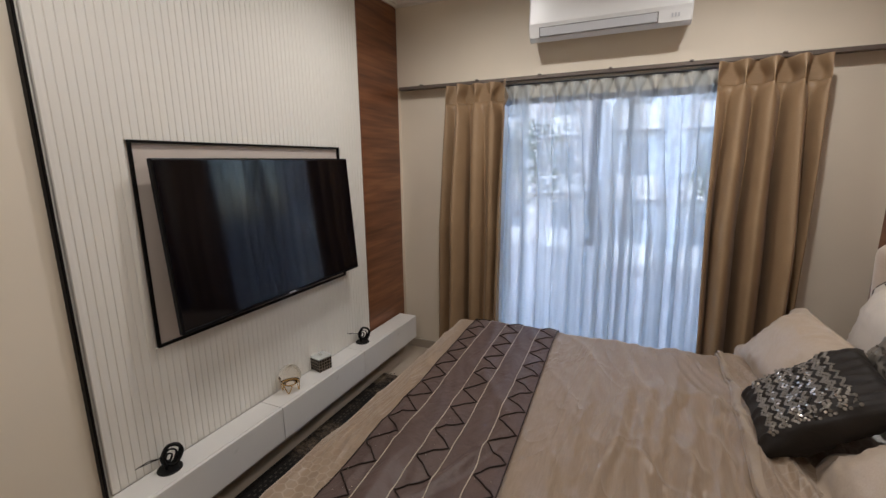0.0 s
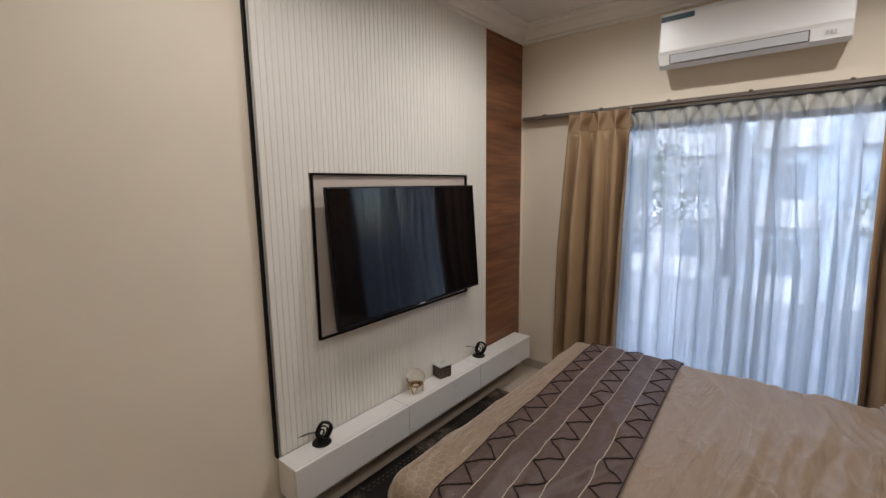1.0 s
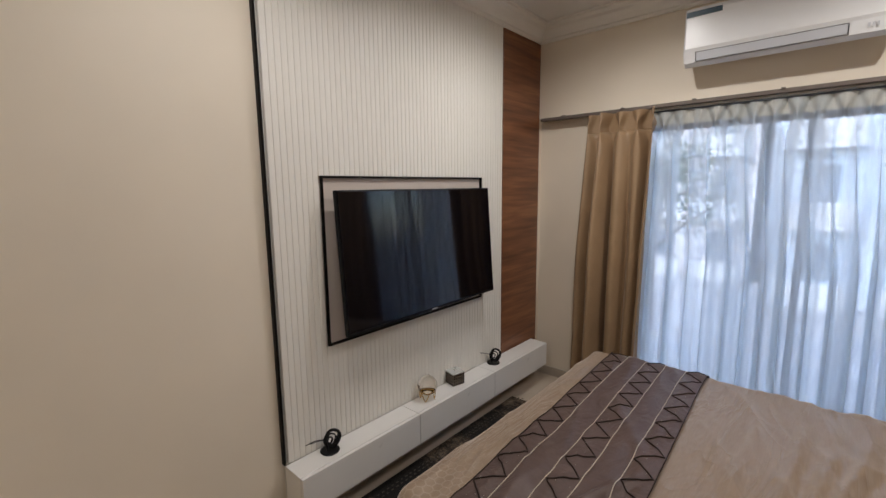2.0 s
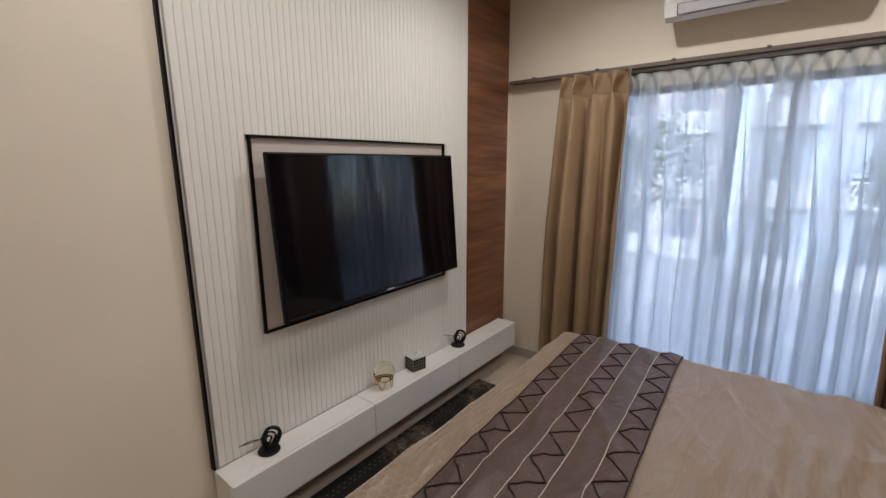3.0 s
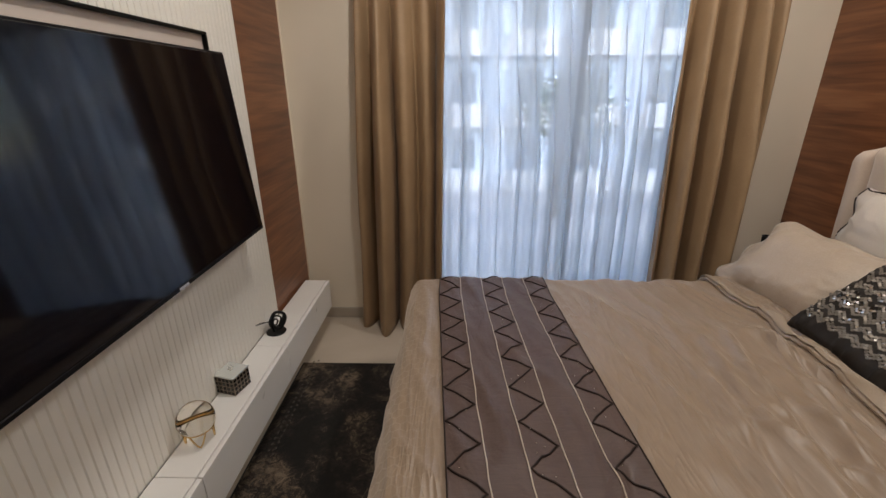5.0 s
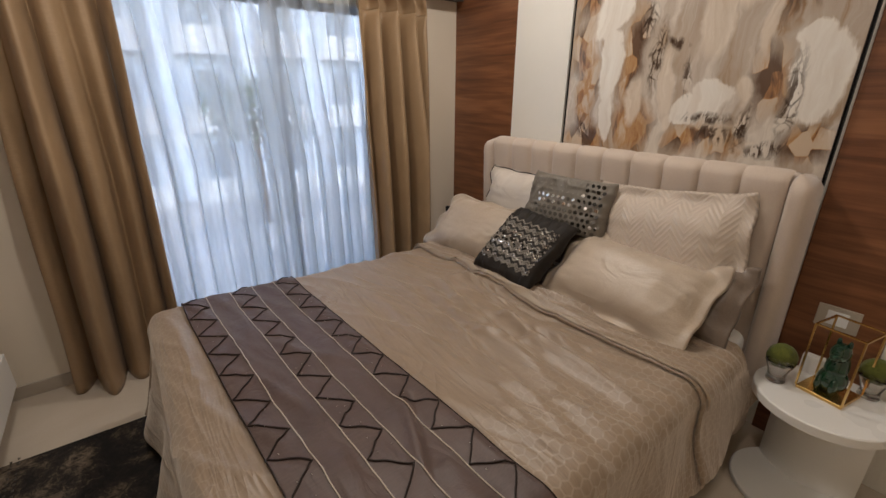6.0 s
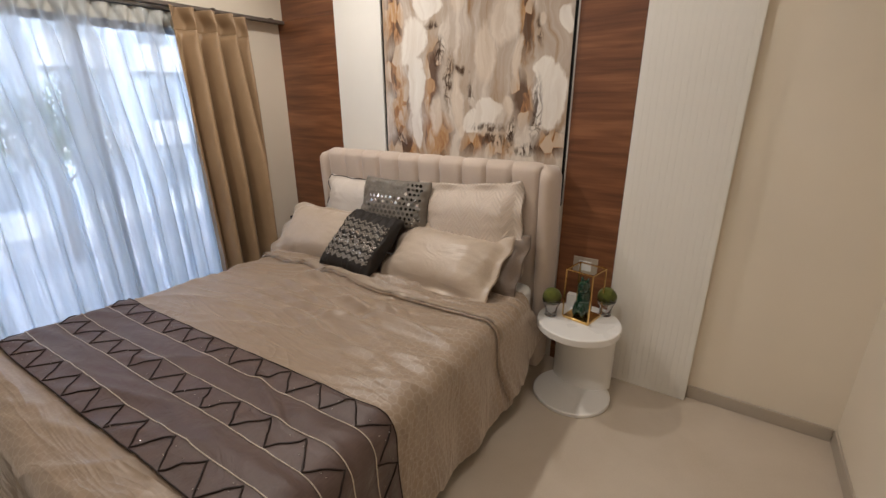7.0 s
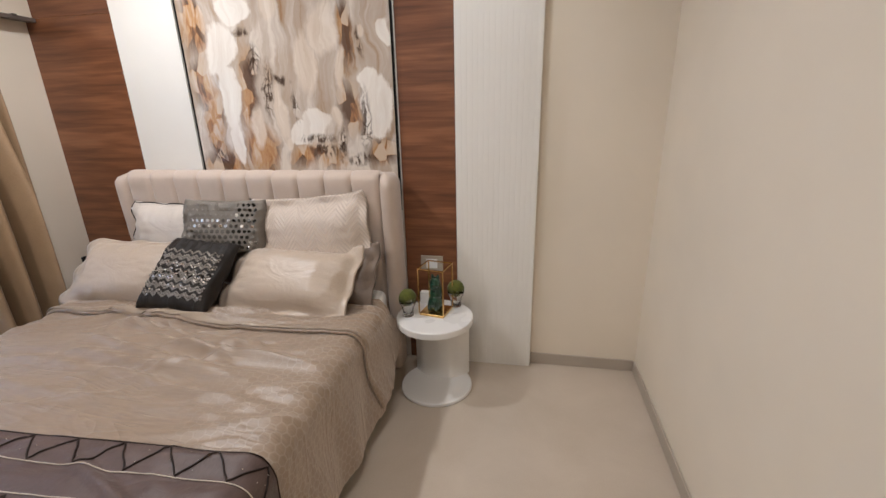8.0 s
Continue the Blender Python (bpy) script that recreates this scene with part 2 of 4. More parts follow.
def duvet_mat():
    """Satin with an embossed honeycomb along its borders."""
    m, n, l, b = material("champagne_duvet_satin", 0.40)
    b.inputs["Specular IOR Level"].default_value = 0.68
    uv = coords(n, l, kind="UV")
    edge = hexagons(n, l, uv, 0.036)
    line = ramp(n, l, edge, [(0.03, (1, 1, 1)), (0.11, (0, 0, 0))])
    s = n.new("ShaderNodeSeparateXYZ")
    l.new(uv, s.inputs[0])
    drift = calc(n, l, "MULTIPLY", noise_tex(n, l, uv, 3.0, 3), 0.5)
    near = calc(n, l, "SUBTRACT", 1.42, calc(n, l, "ADD", s.outputs[1], drift))
    head = calc(n, l, "SUBTRACT", s.outputs[0], 0.70)
    foot = calc(n, l, "MULTIPLY_ADD", s.outputs[0], -1.0, -0.70)
    where = calc(n, l, "MAXIMUM", calc(n, l, "MAXIMUM", near, head), foot)
    where = ramp(n, l, calc(n, l, "MULTIPLY_ADD", where, 3.0, 0.35), [(0.1, (0.05, 0.05, 0.05)), (0.9, (1, 1, 1))])
    slub = noise_tex(n, l, coords(n, l, (60, 5, 1), "UV", (0, 0, 0.5)), 3, 4)
    base = ramp(n, l, slub, [(0.3, (0.240, 0.168, 0.111)), (0.7, (0.290, 0.206, 0.138))])
    f = calc(n, l, "MULTIPLY", line, where)
    l.new(mix(n, l, calc(n, l, "MULTIPLY", f, 0.33), base, (0.50, 0.41, 0.32)), b.inputs["Base Color"])
    b.inputs["Sheen Weight"].default_value = 0.55
    b.inputs["Sheen Tint"].default_value = (1.0, 0.90, 0.79, 1)
    b.inputs["Coat Weight"].default_value = 0.1
    b.inputs["Coat Roughness"].default_value = 0.5
    wr = noise_tex(n, l, coords(n, l, (4.2, 1.1, 1), "UV", (0, 0, 0.28)), 2.2, 2, 0.45, 0.7)
    def ridge(turn, scale, power):
        q = noise_tex(n, l, coords(n, l, (4.2, 0.8, 1), "UV", (0, 0, turn)), scale, 3, 0.5, 0.9)
        q = calc(n, l, "SUBTRACT", 1.0, calc(n, l, "ABSOLUTE", calc(n, l, "MULTIPLY_ADD", q, 4.0, -2.0)))
        return calc(n, l, "POWER", calc(n, l, "MAXIMUM", q, 0.0), power)

    creases = calc(n, l, "ADD", calc(n, l, "MULTIPLY", ridge(0.35, 1.3, 3.0), 0.8), calc(n, l, "MULTIPLY", ridge(-0.25, 2.1, 4.0), 0.5))
    calm = ramp(n, l, noise_tex(n, l, uv, 1.7, 2), [(0.38, (0.15, 0.15, 0.15)), (0.6, (1, 1, 1))])
    creases = calc(n, l, "MULTIPLY", creases, calm)
    bump(n, l, b, calc(n, l, "ADD", calc(n, l, "ADD", calc(n, l, "MULTIPLY", f, 0.05), calc(n, l, "MULTIPLY", wr, 0.45)), creases), 0.36, 0.026)
    return m


DUVET = duvet_mat()


def chevron_mat():
    m, n, l, b = material("chevron_satin", 0.42)
    uv = coords(n, l, kind="UV")
    s = n.new("ShaderNodeSeparateXYZ")
    l.new(uv, s.inputs[0])
    zig = calc(n, l, "ABSOLUTE", calc(n, l, "SUBTRACT", calc(n, l, "FRACT", calc(n, l, "MULTIPLY", s.outputs[0], 6.0)), 0.5))
    band = calc(n, l, "FRACT", calc(n, l, "MULTIPLY", calc(n, l, "ADD", s.outputs[1], calc(n, l, "MULTIPLY", zig, 0.20)), 26.0))
    l.new(ramp(n, l, band, [(0.40, (0.57, 0.475, 0.392)), (0.60, (0.49, 0.40, 0.325))]), b.inputs["Base Color"])
    bump(n, l, b, ramp(n, l, band, [(0.1, (0, 0, 0)), (0.5, (1, 1, 1)), (0.9, (0, 0, 0))]), 0.35, 0.006)
    return m


CHEVRON = chevron_mat()


def sheer_mat():
    m, n, l, b = material("white_sheer_voile", 0.7)
    n.remove(b)
    out = n["Material Output"]
    tr, df, cl, m1, m2 = n.new("ShaderNodeBsdfTranslucent"), n.new("ShaderNodeBsdfDiffuse"), n.new("ShaderNodeBsdfTransparent"), n.new("ShaderNodeMixShader"), n.new("ShaderNodeMixShader")
    tr.inputs["Color"].default_value = (0.79, 0.895, 1.0, 1)
    df.inputs["Color"].default_value = (0.72, 0.70, 0.66, 1)
    m1.inputs[0].default_value = 0.66
    l.new(df.outputs[0], m1.inputs[1]), l.new(tr.outputs[0], m1.inputs[2])
    thread = noise_tex(n, l, coords(n, l, (40, 40, 2)), 8, 3)
    # opacity stripes stand in for the light and dark of overlapping folds
    fold_stripes = noise_tex(n, l, coords(n, l, (17, 17, 0.12)), 1.0, 1, 0.5, 0.0)
    dense = calc(n, l, "MULTIPLY_ADD", thread, 0.10, calc(n, l, "MULTIPLY", fold_stripes, 0.90))
    l.new(ramp(n, l, dense, [(0.34, (0.38, 0.38, 0.38)), (0.64, (0.88, 0.88, 0.88))]), m2.inputs[0])
    l.new(cl.outputs[0], m2.inputs[1]), l.new(m1.outputs[0], m2.inputs[2])
    l.new(m2.outputs[0], out.inputs["Surface"])
    return m


SHEER = sheer_mat()
TAPE = fabric("cream_heading_tape", (0.66, 0.62, 0.54), (0.58, 0.54, 0.47), 0.8, 0.1, 500)


def painting_mat():
    """Poured abstract: upright drifts of cream, grey, tan and rust, with dark cracks in a few clusters."""
    m, n, l, b = material("abstract_canvas_paint", 0.14)
    v = coords(n, l, (1, 1, 1))
    warp = n.new("ShaderNodeTexNoise")
    warp.inputs["Scale"].default_value, warp.inputs["Detail"].default_value = 3.1, 5
    l.new(v, warp.inputs["Vector"])

    def drawn(push_by, scale, turn):
        push = n.new("ShaderNodeVectorMath")
        push.operation = "MULTIPLY_ADD"
        l.new(warp.outputs["Color"], push.inputs[0])
        push.inputs[1].default_value = push_by
        l.new(v, push.inputs[2])
        st = n.new("ShaderNodeMapping")
        st.inputs["Scale"].default_value = scale
        st.inputs["Rotation"].default_value = (radians(turn), 0, 0)
        l.new(push.outputs[0], st.inputs["Vector"])
        return st.outputs[0]

    long, short = drawn((0, 0.22, 0.40), (0.3, 9.5, 3.0), -6), drawn((0, 0.12, 0.12), (0.3, 19.0, 9.5), -10)

    def cells(vec, soft):
        cell = n.new("ShaderNodeTexVoronoi")
        cell.feature = "SMOOTH_F1"
        cell.inputs["Scale"].default_value, cell.inputs["Smoothness"].default_value = 1.0, soft
        l.new(vec, cell.inputs["Vector"])
        s = n.new("ShaderNodeSeparateColor")
        l.new(cell.outputs["Color"], s.inputs[0])
        return s.outputs[0]

    streak = noise_tex(n, l, drawn((0, 0.25, 0.3), (0.3, 22, 2.2), -5), 1.0, 6, 0.6, 0.6)
    fine = noise_tex(n, l, drawn((0, 0.1, 0.1), (1, 34, 9), -10), 1.0, 5, 0.6, 0.8)
    wavy = drawn((0, 0.19, 0.24), (1, 1, 1), 0)
    shift = n.new("ShaderNodeVectorMath")
    shift.operation = "SUBTRACT"
    l.new(wavy, shift.inputs[0])
    shift.inputs[1].default_value = (0, 0.095, 0.12)

    def pools(spots, soft, grow=1.0):
        """Where the poured pools of one colour lie: 1 inside, 0 outside, with drawn-out, uneven rims."""
        best = None
        for y, z, ry, rz in spots:
            d = n.new("ShaderNodeVectorMath")
            d.operation = "SUBTRACT"
            l.new(shift.outputs[0], d.inputs[0])
            d.inputs[1].default_value = (0, y, z)
            e = n.new("ShaderNodeVectorMath")
            e.operation = "MULTIPLY"
            l.new(d.outputs[0], e.inputs[0])
            e.inputs[1].default_value = (0, 1 / (ry * grow), 1 / (rz * grow))
            q = n.new("ShaderNodeVectorMath")
            q.operation = "LENGTH"
            l.new(e.outputs[0], q.inputs[0])
            best = q.outputs["Value"] if best is None else calc(n, l, "MINIMUM", best, q.outputs["Value"])
        ragged = calc(n, l, "MULTIPLY_ADD", calc(n, l, "SUBTRACT", fine, 0.5), 0.45, best)
        return ramp(n, l, ragged, [(1.0 - soft, (1, 1, 1)), (1.0 + soft * 0.4, (0, 0, 0))])

    tone = calc(n, l, "ADD", calc(n, l, "MULTIPLY", cells(long, 0.3), 0.45), calc(n, l, "MULTIPLY", calc(n, l, "SUBTRACT", streak, 0.25), 0.9))
    c = ramp(n, l, tone, [(0.18, (0.33, 0.20, 0.11)), (0.28, (0.42, 0.32, 0.235)), (0.42, (0.47, 0.385, 0.31)), (0.55, (0.54, 0.46, 0.385)), (0.68, (0.66, 0.59, 0.51))])
    rust = pools(RUST_POOLS, 0.6, 1.5)
    tan = ramp(n, l, calc(n, l, "MULTIPLY_ADD", fine, 0.5, calc(n, l, "MULTIPLY", cells(short, 0.12), 0.5)), [(0.38, (0.09, 0.042, 0.02)), (0.48, (0.33, 0.15, 0.058)), (0.58, (0.47, 0.26, 0.11)), (0.68, (0.57, 0.44, 0.32))])
    c = mix(n, l, calc(n, l, "MULTIPLY", rust, 0.9), c, tan)
    cream = pools(CREAM_POOLS, 0.30)
    c = mix(n, l, calc(n, l, "MULTIPLY", cream, 0.85), c, ramp(n, l, streak, [(0.35, (0.60, 0.49, 0.38)), (0.65, (0.74, 0.65, 0.55))]))
    white = pools(WHITE_POOLS, 0.14)
    c = mix(n, l, calc(n, l, "MULTIPLY", white, 0.95), c, ramp(n, l, streak, [(0.3, (0.70, 0.63, 0.55)), (0.6, (0.80, 0.75, 0.68))]))
    dark = pools(DARK_POOLS, 0.6, 1.35)
    for vec, width in ((short, 0.08), (long, 0.04)):
        crack = n.new("ShaderNodeTexVoronoi")
        crack.feature = "DISTANCE_TO_EDGE"
        crack.inputs["Scale"].default_value = 1.0
        l.new(vec, crack.inputs["Vector"])
        wide = calc(n, l, "ADD", crack.outputs["Distance"], calc(n, l, "MULTIPLY", calc(n, l, "SUBTRACT", noise_tex(n, l, v, 26, 4), 0.42), 0.25))
        thin = ramp(n, l, wide, [(0.0, (1, 1, 1)), (width, (0, 0, 0))])
        c = mix(n, l, calc(n, l, "MULTIPLY", calc(n, l, "MULTIPLY", thin, dark), 0.92), c, (0.045, 0.026, 0.018))
    deep = ramp(n, l, fine, [(0.48, (0, 0, 0)), (0.54, (1, 1, 1))])
    c = mix(n, l, calc(n, l, "MULTIPLY", calc(n, l, "MULTIPLY", deep, dark), 0.88), c, (0.055, 0.030, 0.018))
    l.new(c, b.inputs["Base Color"])
    return m


# pools of paint: place across and up the canvas, half-width and half-height
WHITE_POOLS = [(-0.53, -0.31, 0.11, 0.19), (-0.48, -0.17, 0.06, 0.08), (0.40, 0.06, 0.12, 0.14), (0.37, -0.22, 0.08, 0.21), (0.35, -0.49, 0.05, 0.13),
               (0.30, 0.25, 0.10, 0.06), (-0.04, -0.45, 0.08, 0.08), (-0.14, -0.37, 0.09, 0.09), (-0.62, 0.08, 0.04, 0.08), (-0.30, 0.52, 0.12, 0.16), (0.42, 0.58, 0.08, 0.18)]
CREAM_POOLS = [(-0.33, -0.11, 0.03, 0.14), (-0.27, -0.36, 0.04, 0.07), (-0.31, -0.50, 0.04, 0.06), (0.06, -0.31, 0.04, 0.20), (0.20, -0.39, 0.04, 0.13),
               (0.08, 0.26, 0.07, 0.10), (-0.13, -0.05, 0.08, 0.16), (-0.48, 0.08, 0.03, 0.04), (0.04, -0.50, 0.03, 0.06), (-0.24, 0.11, 0.09, 0.17)]
RUST_POOLS = [(0.57, 0.20, 0.07, 0.14), (0.55, -0.11, 0.06, 0.13), (0.51, -0.34, 0.06, 0.22), (-0.08, -0.59, 0.10, 0.06), (-0.36, -0.32, 0.06, 0.10),
              (-0.56, -0.57, 0.09, 0.07), (0.24, -0.20, 0.05, 0.18), (-0.21, -0.58, 0.11, 0.07), (-0.37, 0.09, 0.04, 0.17), (0.20, -0.52, 0.08, 0.12), (0.48, -0.60, 0.12, 0.06), (0.05, 0.60, 0.06, 0.16)]
DARK_POOLS = [(0.20, -0.06, 0.04, 0.11), (0.12, -0.20, 0.03, 0.14), (0.25, 0.14, 0.05, 0.03), (-0.45, -0.39, 0.03, 0.16), (-0.15, -0.48, 0.11, 0.03), (-0.41, -0.61, 0.10, 0.03),
              (0.51, -0.55, 0.05, 0.05), (-0.03, -0.28, 0.02, 0.10), (-0.45, 0.03, 0.02, 0.07), (-0.31, -0.50, 0.03, 0.08), (-0.20, -0.56, 0.10, 0.05), (0.04, -0.12, 0.06, 0.02)]
PAINTING = painting_mat()
LAMPGLOW, gn, gl, gb = material("lamp_glow", 0.5, 0, (1, 0.9, 0.75))
gb.inputs["Emission Color"].default_value, gb.inputs["Emission Strength"].default_value = (1.0, 0.86, 0.66, 1), 2.0


# ---- building helpers ----
ORIGIN = {}


def mesh_from(name, bm, mats, smooth=False):
    me = bpy.data.meshes.new(name)
    bmesh.ops.recalc_face_normals(bm, faces=bm.faces[:])
    bm.to_mesh(me)
    bm.free()
    for m in mats if isinstance(mats, (list, tuple)) else [mats]:
        me.materials.append(m)
    if smooth:
        for p in me.polygons:
            p.use_smooth = True
    return me


def setting(name, bm, mat, label, category, smooth=False):
    return tagged(new(name, mesh_from(name, bm, mat, smooth)), label, category, kind="structure")


def thing(name, loc, label, category, group="", kind=""):
    ob = new(name)
    ob.empty_display_size = 0.1
    ob.location = loc
    ORIGIN[ob] = Vector(loc)
    return tagged(ob, label, category, group, kind)


def part(name, bm, mat, parent, label="", smooth=False, kind=""):
    """One mesh under a thing or a part; its geometry is given in the room's metres."""
    at = ORIGIN[parent]
    bmesh.ops.translate(bm, verts=bm.verts[:], vec=-at)
    ob = new(name, mesh_from(name, bm, mat, smooth))
    ob.parent = parent
    ORIGIN[ob] = at
    return tagged(ob, label, kind=kind)


def box(x0, x1, y0, y1, z0, z1, bevel=0.0, seg=2, bm=None, m=None):
    own = bm is None
    bm = bmesh.new() if own else bm
    mat = Matrix.Translation(((x0 + x1) / 2, (y0 + y1) / 2, (z0 + z1) / 2)) @ Matrix.Diagonal((abs(x1 - x0), abs(y1 - y0), abs(z1 - z0), 1))
    vs = bmesh.ops.create_cube(bm, size=1, matrix=(m @ mat) if m else mat)["verts"]
    if bevel:
        es = list({e for v in vs for e in v.link_edges})
        bmesh.ops.bevel(bm, geom=es, offset=bevel, segments=seg, profile=0.5, affect="EDGES")
    return bm


def lathe(profile, at=(0, 0, 0), seg=40, bm=None):
    """Turns (radius, height) pairs round the upright axis at a place."""
    bm = bm or bmesh.new()
    rings = []
    for r, z in profile:
        if r < 1e-5:
            rings.append([bm.verts.new((at[0], at[1], at[2] + z))])
        else:
            rings.append([bm.verts.new((at[0] + r * math.cos(a), at[1] + r * math.sin(a), at[2] + z)) for a in (2 * math.pi * k / seg for k in range(seg))])
    for a, b in zip(rings, rings[1:]):
        for k in range(seg):
            q = [a[k % len(a)], a[(k + 1) % len(a)], b[(k + 1) % len(b)], b[k % len(b)]]
            q = list(dict.fromkeys(q))
            if len(q) > 2:
                bm.faces.new(q)
    return bm


def tube(points, r, seg=6, closed=False, bm=None):
    bm = bm or bmesh.new()
    pts = [Vector(p) for p in points]
    n, rings = len(pts), []
    for k, p in enumerate(pts):
        a = pts[k - 1] if k or closed else p
        b = pts[(k + 1) % n] if k < n - 1 or closed else p
        d = (b - a).normalized()
        u = d.orthogonal().normalized() if abs(d.z) > 0.95 else d.cross(Vector((0, 0, 1))).normalized()
        w = d.cross(u)
        rings.append([bm.verts.new(p + r * (math.cos(t) * u + math.sin(t) * w)) for t in (2 * math.pi * j / seg for j in range(seg))])
    for k in range(n if closed else n - 1):
        a, b = rings[k], rings[(k + 1) % n]
        for j in range(seg):
            bm.faces.new((a[j], a[(j + 1) % seg], b[(j + 1) % seg], b[j]))
    if not closed:
        bm.faces.new(rings[0]), bm.faces.new(rings[-1])
    return bm


def grid(fn, nu, nv, bm=None, uv=None):
    """A sheet of (nu + 1) x (nv + 1) places fn(u, v), with u and v from 0 to 1."""
    bm = bm or bmesh.new()
    lay = bm.loops.layers.uv.verify() if uv else None
    vs = [[bm.verts.new(fn(i / nu, j / nv)) for j in range(nv + 1)] for i in range(nu + 1)]
    for i in range(nu):
        for j in range(nv):
            f = bm.faces.new((vs[i][j], vs[i + 1][j], vs[i + 1][j + 1], vs[i][j + 1]))
            if uv:
                for lp, (a, b) in zip(f.loops, ((i, j), (i + 1, j), (i + 1, j + 1), (i, j + 1))):
                    lp[lay].uv = uv(a / nu, b / nv)
    return bm


def wob(x, y, z, s):
    return noise.noise(Vector((x * s, y * s, z * s)))


# ---- structure ----
XW, XE, YN, YS = -1.5765, 1.525, 3.22, -0.62
setting("floor", box(XW - 0.2, XE + 0.2, YS - 0.2, YN + 0.35, -0.12, 0), FLOOR, "polished beige vitrified tile floor", "floor")
setting("ceiling", box(XW - 0.2, XE + 0.2, YS - 0.2, YN + 0.2, CEIL, CEIL + 0.12), CEILING, "plain white painted ceiling", "ceiling")
setting("wall_west", box(XW - 0.2, XW, YS - 0.2, YN + 0.2, 0, CEIL), WALL, "cream painted wall behind the television panel", "wall")
setting("wall_east", box(XE, XE + 0.2, YS - 0.2, YN + 0.2, 0, CEIL), WALL, "cream painted wall behind the bed", "wall")
setting("wall_south", box(XW, XE, YS - 0.2, YS, 0, CEIL), WALL, "plain cream painted wall", "wall")
WX0, WX1, WZ1 = -0.92, 0.92, 2.16
bm = box(XW, WX0, YN, YN + 0.2, 0, 2.186)
box(WX1, XE, YN, YN + 0.2, 0, 2.186, bm=bm)
box(WX0, WX1, YN, YN + 0.2, WZ1, 2.186, bm=bm)
setting("wall_north", bm, WALL, "cream painted wall with a full-height window opening", "wall")
setting("beam", box(XW, XE, 3.162, YN + 0.2, 2.186, CEIL, 0.004, 1), WALL, "cream painted beam over the window", "beam")


def cornice(axis, fixed, a, b, sign):
    prof = [(0, 0), (0.012, 0), (0.016, 0.018), (0.03, 0.024), (0.04, 0.05), (0.06, 0.075), (0.085, 0.088), (0.09, 0.11), (0.105, 0.115), (0.105, 0.128), (0, 0.128)]
    bm = bmesh.new()
    ends = []
    for t in (a, b):
        ends.append([bm.verts.new((fixed + sign * d, t, CEIL - 0.128 + h) if axis == "y" else (t, fixed + sign * d, CEIL - 0.128 + h)) for d, h in prof])
    for k in range(len(prof)):
        q = (k + 1) % len(prof)
        bm.faces.new((ends[0][k], ends[0][q], ends[1][q], ends[1][k]))
    bm.faces.new(ends[0]), bm.faces.new(ends[1])
    return bm


setting("trim_west", cornice("y", -1.562, YS, 3.162, 1), PLASTER, "white stepped plaster cornice", "cornice")
setting("trim_north", cornice("x", 3.162, XW, XE, -1), PLASTER, "white stepped plaster cornice", "cornice")
setting("trim_east", cornice("y", 1.462, YS, 3.162, -1), PLASTER, "white stepped plaster cornice", "cornice")
setting("trim_south", cornice("x", YS, XW, XE, 1), PLASTER, "white stepped plaster cornice", "cornice")
setting("baseboard_south", box(XW, XE - 0.012, YS, YS + 0.012, 0, 0.075, 0.003, 1), SKIRT, "low taupe tile skirting", "skirting")
setting("baseboard_east", box(XE - 0.012, XE, YS + 0.012, 0.02, 0, 0.075, 0.003, 1), SKIRT, "low taupe tile skirting", "skirting")
setting("baseboard_west", box(XW, XW + 0.012, YS + 0.012, 3.2, 0, 0.075, 0.003, 1), SKIRT, "low taupe tile skirting", "skirting")
bm = box(XW + 0.012, WX0, YN - 0.012, YN, 0, 0.075, 0.003, 1)
box(WX1, XE, YN - 0.012, YN, 0, 0.075, 0.003, 1, bm=bm)
setting("baseboard_north", bm, SKIRT, "low taupe tile skirting", "skirting")

# wall panelling round the television
TY0, TY1, FX = 0.815, 2.630, -1.555
FY0, FY1, FZ0, FZ1 = 1.083, 2.360, 0.862, 1.713
tvp = thing("fluted_wall_panel", (XW, 1.72, 0), "white fluted wall panel with a black edge and a recess for the television", "wall panel")
bm = box(XW, FX - 0.018, TY0, FY0, 0.10, 2.77)
box(XW, FX - 0.018, FY1, TY1, 0.10, 2.77, bm=bm)
box(XW, FX - 0.018, FY0, FY1, 0.10, FZ0, bm=bm)
box(XW, FX - 0.018, FY0, FY1, FZ1, 2.77, bm=bm)
part("backing_board", bm, FLUTE, tvp)
part("recess_panel", box(XW + 0.002, FX - 0.014, FY0 + 0.002, FY1 - 0.002, FZ0 + 0.002, FZ1 - 0.002), RECESS, tvp, "smooth taupe panel inside the black frame")
part("edge_strip", box(XW, FX + 0.006, TY0 - 0.010, TY0, 0.352, 2.77, 0.002, 1), BLACK, tvp, "narrow glossy black edge strip")
for a in ((FY0, FY1, FZ1 - 0.011, FZ1), (FY0, FY1, FZ0, FZ0 + 0.011), (FY0, FY0 + 0.011, FZ0 + 0.011, FZ1 - 0.011), (FY1 - 0.011, FY1, FZ0 + 0.011, FZ1 - 0.011)):
    part("frame_strip", box(FX - 0.013, FX + 0.004, *a, 0.002, 1), BLACK, tvp, "glossy black trim")
# wood panels
wp = thing("wood_wall_panel", (XW, 2.9, 0), "dark walnut veneer wall panel with horizontal grain", "wall panel")
part("veneer", box(XW, -1.564, TY1 + 0.002, 3.161, 0.10, 2.77, 0.001, 1), WOOD, wp)

